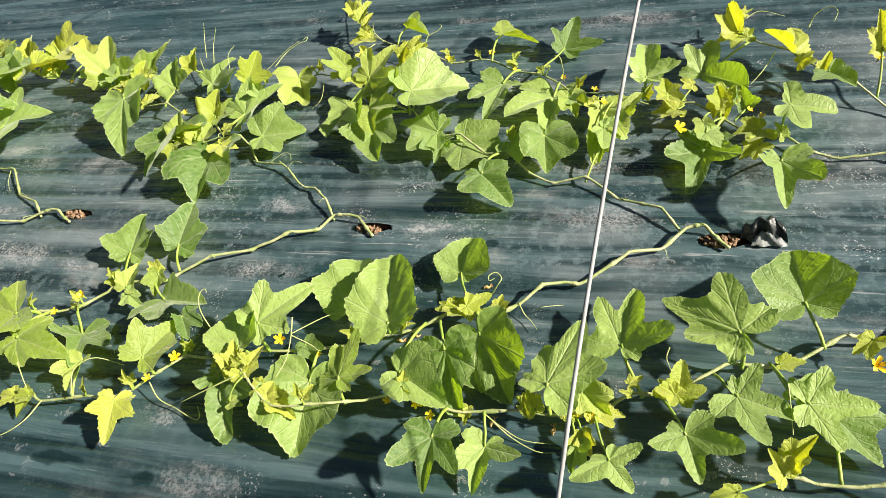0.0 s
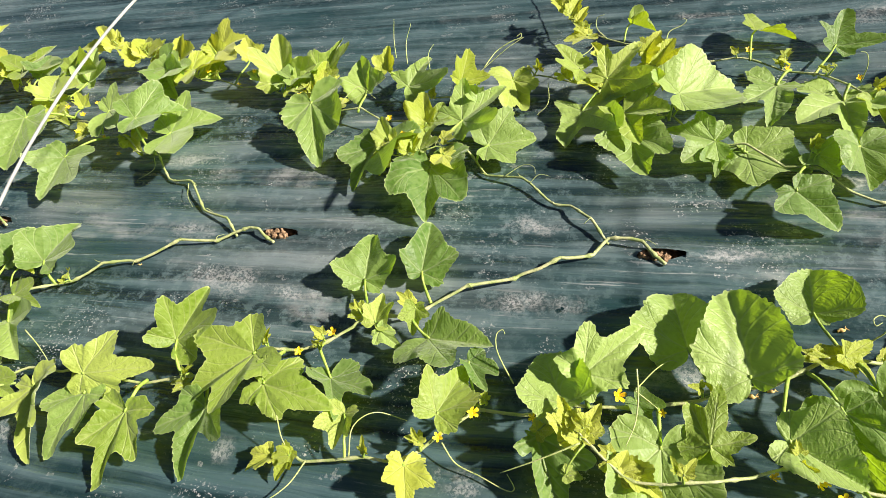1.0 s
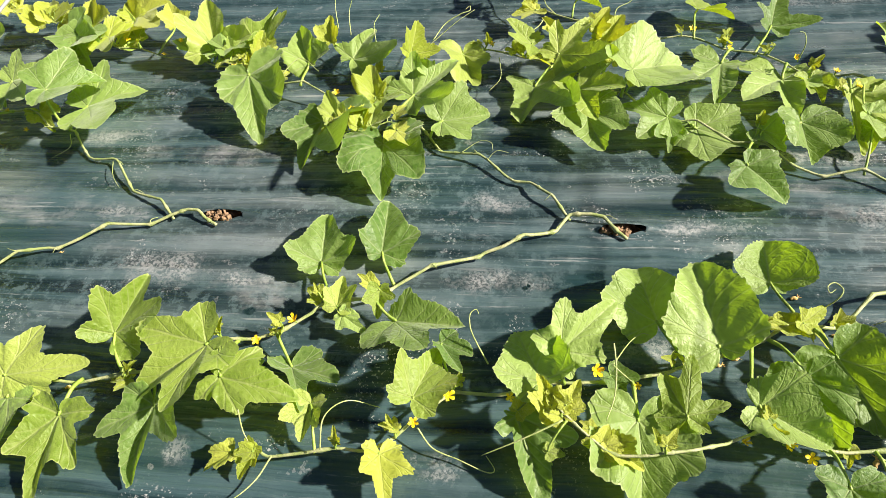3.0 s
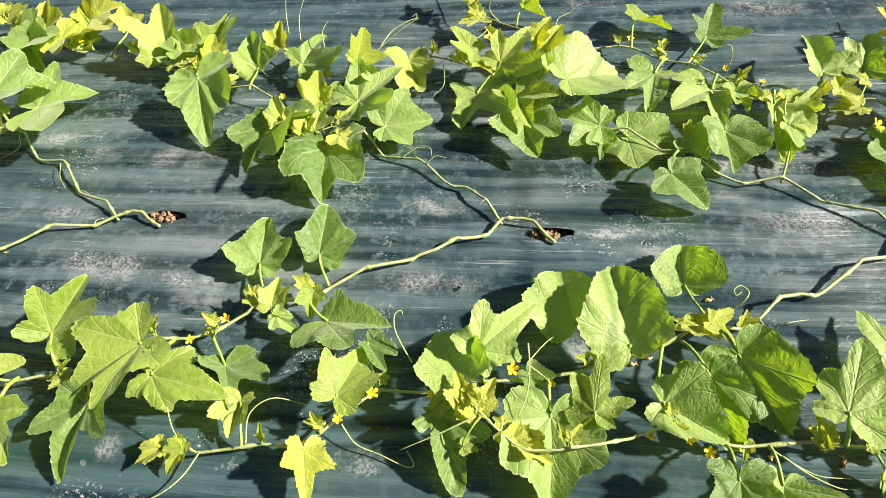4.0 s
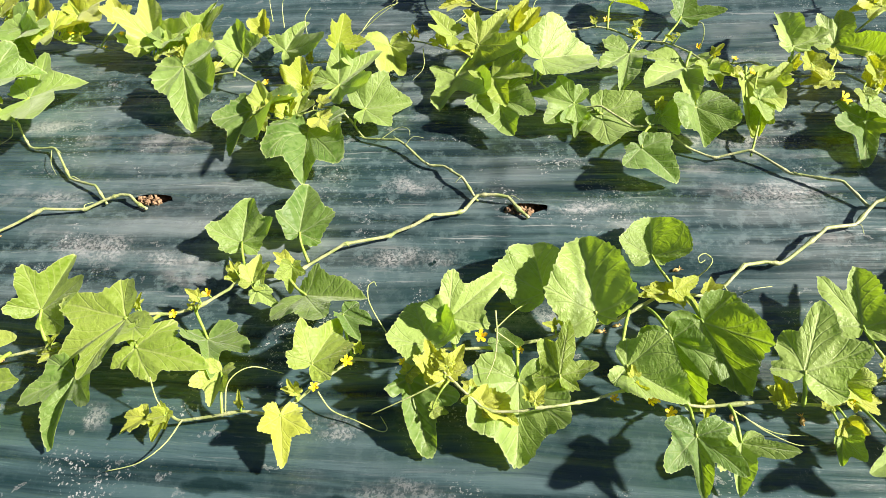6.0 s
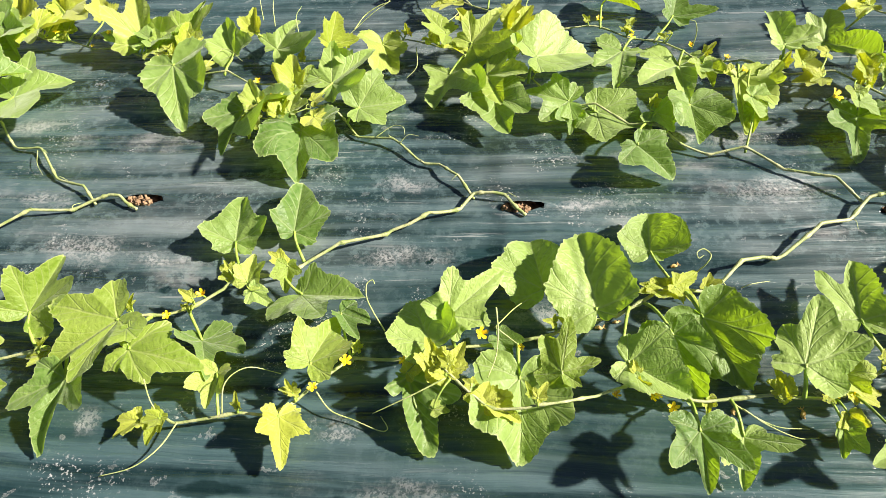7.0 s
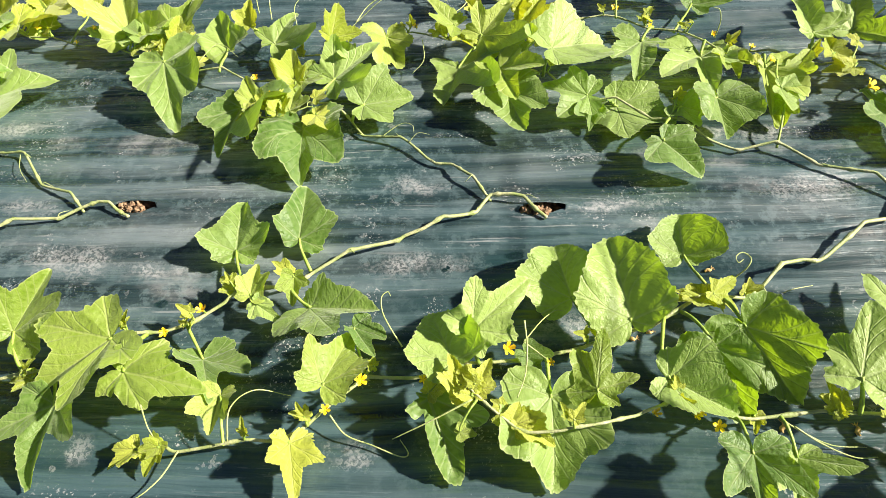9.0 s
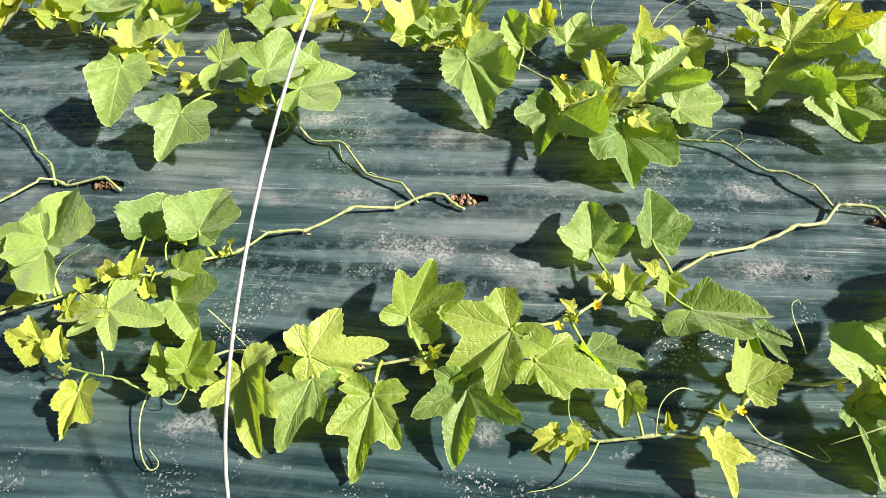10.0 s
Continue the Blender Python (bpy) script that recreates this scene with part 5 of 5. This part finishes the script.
leaf(p, (-0.112, 0.267, 0.012), (0, 0, 169), (-0.118, 0.304, 0.015), 0.049, 0.044, 0.020, 0.008, 0.040, (0.032, 0.012), 0.95)
leaf(p, (-0.162, 0.259, 0.045), (0, 0, 180), (-0.159, 0.303, 0.016), 0.056, 0.034, 0.035, 0.039, 0.039, 0.016, 0.95)
leaf(p, (0.056, 0.836, 0.045), (0, 0, 0), (0.054, 0.819, 0.018), 0.095, 0.03, 0.047, 0.024, 0.012, 0.024, 0.95)
leaf(p, (0.136, 0.725, 0.006), (0, 0, 164), (0.162, 0.774, 0.018), 0.092, 0.045, 0.044, 0.041, 0.058, (0.032, 0.012), 0.95)
leaf(p, (0.214, 0.658, 0.045), (0, 0, 179), (0.255, 0.72, 0.006), 0.072, 0.037, 0.033, 0.05, 0.019, 0.021, 0.95)
leaf(p, (0.24, 0.766, 0.045), (0, 0, -98), (0.232, 0.738, 0.007), 0.059, 0.044, 0.063, -0.007, 0.013, 0.016, 0.95)
leaf(p, (-0.406, 0.311, 0.05), (15, -2, 27), (-0.406, 0.311, 0.05), 0.039, 0.019, 0.008, 0.023, 0.021, 0.006, 0.6, young=1)
leaf(p, (-0.398, 0.311, 0.05), (8, -1, -25), (-0.401, 0.306, 0.051), 0.035, 0.011, 0.018, 0.017, 0.012, 0.007, 0.6, young=1)
leaf(p, (-0.367, 0.28, 0.04), (24, 14, -20), (-0.364, 0.29, 0.028), 0.025, 0.018, 0.019, 0, 0.021, 0.006, 0.6, young=1)
leaf(p, (-0.356, 0.286, 0.04), (-15, 1, -122), (-0.355, 0.289, 0.019), 0.038, 0.013, 0.015, 0.016, 0.015, 0.01, 0.6, young=1)
leaf(p, (-0.4, 0.305, 0.05), (21, 0, 35), (-0.401, 0.306, 0.051), 0.028, 0.015, 0.013, 0.014, 0.013, 0.005, 0.6, young=1)
leaf(p, (-0.063, 0.311, 0.018), (27, -3, 24), (-0.066, 0.306, 0.014), 0.027, 0.014, 0.006, 0.019, 0.016, 0.004, 0.6, young=1)
leaf(p, (-0.016, 0.331, 0.03), (-21, 11, -129), (-0.009, 0.313, 0.014), 0.042, 0.012, 0.022, 0.031, 0.013, 0.01, 0.6, young=2)
leaf(p, (-0.137, 0.307, 0.012), (-18, -4, 172), (-0.142, 0.303, 0.016), 0.02, 0.005, 0.006, 0.01, 0.012, 0.002, 0.6, young=1)
leaf(p, (-0.33, 0.897, 0.04), (22, 4, -29), (-0.304, 0.953, 0.024), 0.055, 0.031, 0.052, 0.020, 0.017, (0.012, 0.041), 0.6, young=1)
leaf(p, (-0.053, 0.824, 0.02), (-7, -1, -166), (-0.038, 0.845, 0.018), 0.04, 0.015, 0.022, 0.031, 0.034, 0.013, 0.6, young=2)
leaf(p, (0.021, 0.782, 0.02), (19, 0, -42), (0.026, 0.823, 0.018), 0.047, 0.013, 0.028, 0.013, 0.005, (0.008, 0.025), 0.6, young=2)
leaf(p, (-0.003, 0.748, 0.025), (-15, 2, -101), (0.016, 0.825, 0.018), 0.038, 0.021, 0.047, 0.015, 0.008, 0.011, 0.6)
leaf(p, (0.087, 0.828, 0.02), (20, 1, 9), (0.085, 0.811, 0.018), 0.03, 0.019, 0.02, 0.005, 0.007, 0.013, 0.6, young=1)
leaf(p, (0.09, 0.824, 0.02), (0, 0, -118), (0.085, 0.811, 0.018), 0.027, 0.014, 0.031, 0.008, 0.019, 0.007, 0.6, young=1)
leaf(p, (0.101, 0.79, 0.02), (-8, 0, 87), (0.104, 0.804, 0.018), 0.036, 0.024, 0.011, 0.022, 0.023, 0.009, 0.6, young=1)
leaf(p, (0.16, 0.786, 0.03), (17, 3, 12), (0.155, 0.778, 0.018), 0.035, 0.025, 0.011, 0.009, 0.015, 0.01, 0.6, young=1)
leaf(p, (0.154, 0.792, 0.03), (-23, 7, 162), (0.148, 0.783, 0.018), 0.026, 0.007, 0.013, 0.02, 0.014, 0.007, 0.6, young=1)
leaf(p, (0.168, 0.816, 0.03), (-17, -4, 173), (0.148, 0.783, 0.018), 0.051, 0.011, 0.012, 0.026, 0.031, 0.006, 0.6, young=1)
leaf(p, (0.192, 0.791, 0.02), (34, -13, 14), (0.175, 0.766, 0.018), 0.037, 0.014, 0.019, 0.016, 0.002, 0.014, 0.6)
leaf(p, (0.205, 0.745, 0.02), (0, 0, 99), (0.205, 0.743, 0.019), 0.033, 0.038, 0.017, 0.027, 0.022, 0.011, 0.6, young=1)
leaf(p, (0.201, 0.713, 0.02), (-15, 2, 120), (0.212, 0.74, 0.017), 0.031, 0.022, 0.01, 0.024, 0.02, 0.011, 0.6, young=1)
leaf(p, (0.134, 0.734, 0.025), (-9, -2, -102), (0.162, 0.774, 0.018), 0.033, 0.018, 0.024, 0.016, 0.025, 0.006, 0.6)
leaf(p, (-0.478, 1.072, 0.04), (11, 7, 34), (-0.468, 1.077, 0.025), 0.052, 0.021, 0.01, 0.013, 0.031, 0.009, 0.6, young=1)
leaf(p, (-0.465, 1.054, 0.04), (18, 0, -26), (-0.458, 1.055, 0.025), 0.048, 0.01, 0.018, 0.013, 0.013, 0.013, 0.6, young=1)
leaf(p, (-0.451, 1.041, 0.035), (30, 12, -29), (-0.451, 1.042, 0.025), 0.031, 0.009, 0.012, 0.006, 0.015, 0.008, 0.6, young=1)
leaf(p, (-0.433, 1.006, 0.03), (0, 0, 102), (-0.429, 1.014, 0.025), 0.04, 0.03, 0.014, 0.028, 0.02, 0.008, 0.6, young=1)
leaf(p, (-0.441, 1.019, 0.03), (25, 7, 49), (-0.437, 1.021, 0.025), 0.024, 0.022, 0.01, 0.006, 0.012, 0.01, 0.6, young=1)
leaf(p, (-0.363, 1.033, 0.03), (-15, -14, -95), (-0.375, 0.99, 0.025), 0.041, 0.039, 0.017, -0.005, 0.02, 0.024, 0.6, young=2)
leaf(p, (-0.181, 0.993, 0.03), (-18, -13, -77), (-0.193, 0.932, 0.018), 0.068, 0.056, 0.025, 0.002, 0.03, 0.016, 0.6, young=2)
leaf(p, (-0.337, 0.954, 0.035), (44, 14, -35), (-0.331, 0.966, 0.025), 0.03, 0.017, 0.031, 0.005, 0.023, 0.016, 0.6, young=1)
leaf(p, (0.079, 0.332, 0.035), (25, 9, -5), (0.072, 0.348, 0.014), 0.036, 0.027, 0.024, -0.004, 0.013, 0.011, 0.6, young=1)
leaf(p, (0.076, 0.33, 0.04), (13, -2, 50), (0.066, 0.345, 0.014), 0.022, 0.013, 0.007, 0.017, 0.015, 0.005, 0.6, young=1)
leaf(p, (-0.013, 0.289, 0.02), (-29, 12, -159), (-0.021, 0.311, 0.014), 0.025, 0.007, 0.017, 0.015, 0.004, 0.006, 0.6, young=1)
leaf(p, (-0.019, 0.278, 0.015), (-18, 8, 168), (-0.027, 0.31, 0.014), 0.029, 0.016, 0.009, 0.022, 0.01, 0.009, 0.6)
leaf(p, (-0.004, 0.314, 0.02), (-13, -2, -87), (-0.003, 0.315, 0.014), 0.036, 0.014, 0.016, 0.018, 0.022, 0.005, 0.6, young=1)
leaf(p, (0.182, 0.384, 0.02), (0, 0, -78), (0.182, 0.39, 0.014), 0.026, 0.007, 0.012, 0.01, 0.008, 0.006, 0.6, young=1)
leaf(p, (0.272, 0.418, 0.025), (-16, 10, 125), (0.267, 0.425, 0.012), 0.026, 0.014, 0.006, 0.022, 0.013, 0.007, 0.6, young=1)
leaf(p, (-0.344, 0.915, 0.05), (49, 10, -32), (-0.319, 0.959, 0.025), 0.027, 0.01, 0.022, 0.009, 0.016, 0.016, 0.6, young=1)
leaf(p, (0.057, 0.818, 0.025), (47, -1, -38), (0.054, 0.819, 0.018), 0.021, 0.009, 0.011, 0.01, 0.01, 0.005, 0.6, young=1)
leaf(p, (-0.016, 0.807, 0.02), (28, -2, 61), (-0.012, 0.831, 0.018), 0.021, 0.02, 0.009, 0.013, 0.011, 0.007, 0.6, young=1)
leaf(p, (0.131, 0.752, 0.03), (-28, 0, -148), (0.148, 0.783, 0.018), 0.022, 0.01, 0.023, 0.012, 0.012, 0.008, 0.6, young=2)
leaf(p, (0.123, 0.842, 0.025), (31, -10, 80), (0.104, 0.804, 0.018), 0.02, 0.017, 0.008, 0.015, 0.007, 0.004, 0.6, young=1)
leaf(p, (0.101, 0.785, 0.025), (0, 0, 108), (0.111, 0.802, 0.018), 0.018, 0.019, 0.009, 0.015, 0.007, 0.006, 0.6, young=1)
leaf(p, (0.23, 0.727, 0.025), (42, -5, 42), (0.232, 0.738, 0.007), 0.022, 0.013, 0.008, 0.014, 0.011, 0.006, 0.6, young=2)
leaf(p, (-0.442, 0.313, 0.04), (33, 10, -39), (-0.419, 0.328, 0.05), 0.019, 0.009, 0.012, 0.009, 0.015, 0.005, 0.6, young=1)
leaf(p, (-0.413, 0.278, 0.03), (0, 0, -55), (-0.396, 0.301, 0.052), 0.016, 0.008, 0.011, 0.005, 0.013, 0.003, 0.6, young=2)
leaf(p, (-0.373, 0.297, 0.045), (22, -3, 61), (-0.376, 0.292, 0.043), 0.013, 0.008, 0.008, 0.009, 0.006, 0.003, 0.6, young=1)
leaf(p, (0.189, 0.343, 0.03), (19, 3, -33), (0.174, 0.388, 0.014), 0.03, 0.014, 0.011, 0.014, 0.017, 0.005, 0.6)
flower(p, (-0.368, 0.354, 0.05), 0.014)
flower(p, (-0.23, 0.305, 0.014), 0.01)
flower(p, (-0.175, 0.292, 0.018), 0.012)
flower(p, (-0.019, 0.312, 0.02), 0.011)
flower(p, (-0.324, 0.352, 0.025), 0.008)
flower(p, (-0.194, 0.948, 0.025), 0.012)
flower(p, (-0.149, 0.9, 0.025), 0.008)
flower(p, (-0.266, 0.919, 0.035), 0.012)
flower(p, (-0.019, 0.836, 0.025), 0.011)
flower(p, (-0.006, 0.797, 0.032), 0.012)
flower(p, (0.096, 0.732, 0.035), 0.02)
flower(p, (-0.188, 0.305, 0.016), 0.009)
flower(p, (-0.067, 0.863, 0.03), 0.009)
flower(p, (-0.195, 0.302, 0.02), 0.01)
flower(p, (-0.004, 0.306, 0.02), 0.011)
tendril(p, 0.9, [(-0.351, 0.374, 0.07), (-0.349, 0.351, 0.06), (-0.351, 0.328, 0.05), (-0.359, 0.306, 0.045)])
tendril(p, 0.7, [(-0.352, 0.356, 0.06), (-0.332, 0.391, 0.04), (-0.317, 0.408, 0.03), (-0.309, 0.407, 0.03)])
tendril(p, 0.7, [(-0.352, 0.356, 0.06), (-0.337, 0.36, 0.03), (-0.324, 0.354, 0.02)])
tendril(p, 1.1, [(-0.4, 0.298, 0.06), (-0.436, 0.282, 0.05), (-0.474, 0.269, 0.035)])
tendril(p, 0.9, [(-0.12, 0.303, 0.015), (-0.1, 0.292, 0.008), (-0.075, 0.281, 0.004), (-0.045, 0.28, 0.003)])
tendril(p, 0.9, [(-0.313, 0.956, 0.04), (-0.308, 0.971, 0.05), (-0.291, 0.978, 0.055), (-0.284, 0.983, 0.06), (-0.289, 0.991, 0.06)])
tendril(p, 0.9, [(-0.402, 0.993, 0.03), (-0.418, 1.001, 0.045), (-0.418, 1.007, 0.06), (-0.407, 1.007, 0.065)])
tendril(p, 0.9, [(-0.418, 0.988, 0.03), (-0.428, 0.947, 0.04), (-0.447, 0.926, 0.04)])
tendril(p, 0.9, [(-0.066, 0.855, 0.03), (-0.067, 0.85, 0.06), (-0.071, 0.855, 0.075), (-0.079, 0.856, 0.078)])
tendril(p, 0.8, [(0.074, 0.39, 0.03), (0.071, 0.379, 0.025), (0.076, 0.362, 0.025)])
tendril(p, 0.8, [(0.099, 0.298, 0.03), (0.098, 0.307, 0.05), (0.108, 0.314, 0.05)])
tendril(p, 0.9, [(-0.108, 0.294, 0.015), (-0.086, 0.28, 0.01), (-0.059, 0.27, 0.005), (-0.039, 0.271, 0.004)])

p = plant(0.443, 0.749, 'melon vine with a bright yellow-green growing tip and orange-yellow flower')
vine(p, 3.4, 1.8, [(0.443, 0.749, 0.01), (0.403, 0.79, 0.01), (0.373, 0.809, 0.01), (0.323, 0.826, 0.03), (0.289, 0.875, 0.03), (0.25, 0.913, 0.03), (0.215, 0.949, 0.03), (0.196, 1.005, 0.03), (0.191, 1.031, 0.03)])
vine(p, 3.6, 3, [(0.291, 0.262, 0.02), (0.251, 0.263, 0.02), (0.222, 0.265, 0.02), (0.186, 0.268, 0.02), (0.166, 0.263, 0.02)])
leaf(p, (0.142, 0.891, 0.006), (21, -5, -19), (0.218, 0.943, 0.03), 0.065, 0.032, 0.071, 0.043, -0.027, (0.012, 0.050), 0.95)
leaf(p, (0.297, 0.834, 0.045), (0, 0, -135), (0.31, 0.842, 0.031), 0.043, 0.019, 0.043, -0.005, 0.004, 0.015, 0.6)
leaf(p, (0.261, 0.89, 0.04), (18, 24, 46), (0.269, 0.895, 0.03), 0.054, 0.018, 0.041, -0.006, 0.037, 0.019, 0.6, young=1)
leaf(p, (0.192, 0.939, 0.045), (15, -14, 9), (0.215, 0.949, 0.03), 0.058, 0.022, 0.01, 0.035, 0.008, 0.016, 0.6, young=1)
leaf(p, (0.205, 0.933, 0.04), (-7, -1, 86), (0.218, 0.943, 0.03), 0.043, 0.024, 0.011, 0.022, 0.025, 0.006, 0.6, young=1)
leaf(p, (0.296, 0.851, 0.03), (38, 2, -20), (0.302, 0.856, 0.031), 0.033, 0.011, 0.013, 0.012, 0.013, 0.013, 0.6, young=1)
leaf(p, (0.376, 0.89, 0.04), (48, -1, 9), (0.361, 0.813, 0.014), 0.054, 0.021, 0.01, 0.028, 0.027, 0.013, 0.6, young=1)
leaf(p, (0.168, 0.265, 0.03), (41, -3, 42), (0.168, 0.264, 0.02), 0.03, 0.011, 0.009, 0.02, 0.018, 0.005, 0.6, young=1)
leaf(p, (0.174, 0.276, 0.035), (36, -2, -46), (0.177, 0.267, 0.02), 0.034, 0.012, 0.006, 0.019, 0.018, 0.005, 0.6, young=1)
leaf(p, (0.127, 0.244, 0.03), (0, 0, 104), (0.166, 0.263, 0.02), 0.025, 0.011, 0.008, 0.015, 0.01, 0.005, 0.6, young=1)
leaf(p, (0.224, 0.33, 0.02), (-11, 1, -138), (0.217, 0.266, 0.02), 0.055, 0.036, 0.032, 0.028, 0.021, (0.013, 0.012), 0.6)
leaf(p, (0.267, 0.865, 0.04), (45, 12, -63), (0.284, 0.88, 0.03), 0.022, 0.007, 0.016, 0.011, 0.018, 0.006, 0.6, young=1)
flower(p, (0.372, 0.878, 0.03), 0.012)
flower(p, (0.192, 0.774, 0.03), 0.01)
flower(p, (0.206, 0.759, 0.03), 0.01)
flower(p, (0.266, 0.385, 0.03), 0.017)
tendril(p, 1, [(0.286, 0.933, 0.05), (0.295, 0.945, 0.065), (0.311, 0.946, 0.075), (0.317, 0.93, 0.077), (0.311, 0.913, 0.072)])
tendril(p, 0.9, [(0.203, 0.965, 0.05), (0.225, 0.977, 0.055), (0.26, 0.967, 0.05)])
tendril(p, 0.9, [(0.243, 0.907, 0.03), (0.221, 0.863, 0.03), (0.202, 0.837, 0.025)])
tendril(p, 0.9, [(0.175, 0.342, 0.06), (0.177, 0.324, 0.05), (0.178, 0.3, 0.04)])
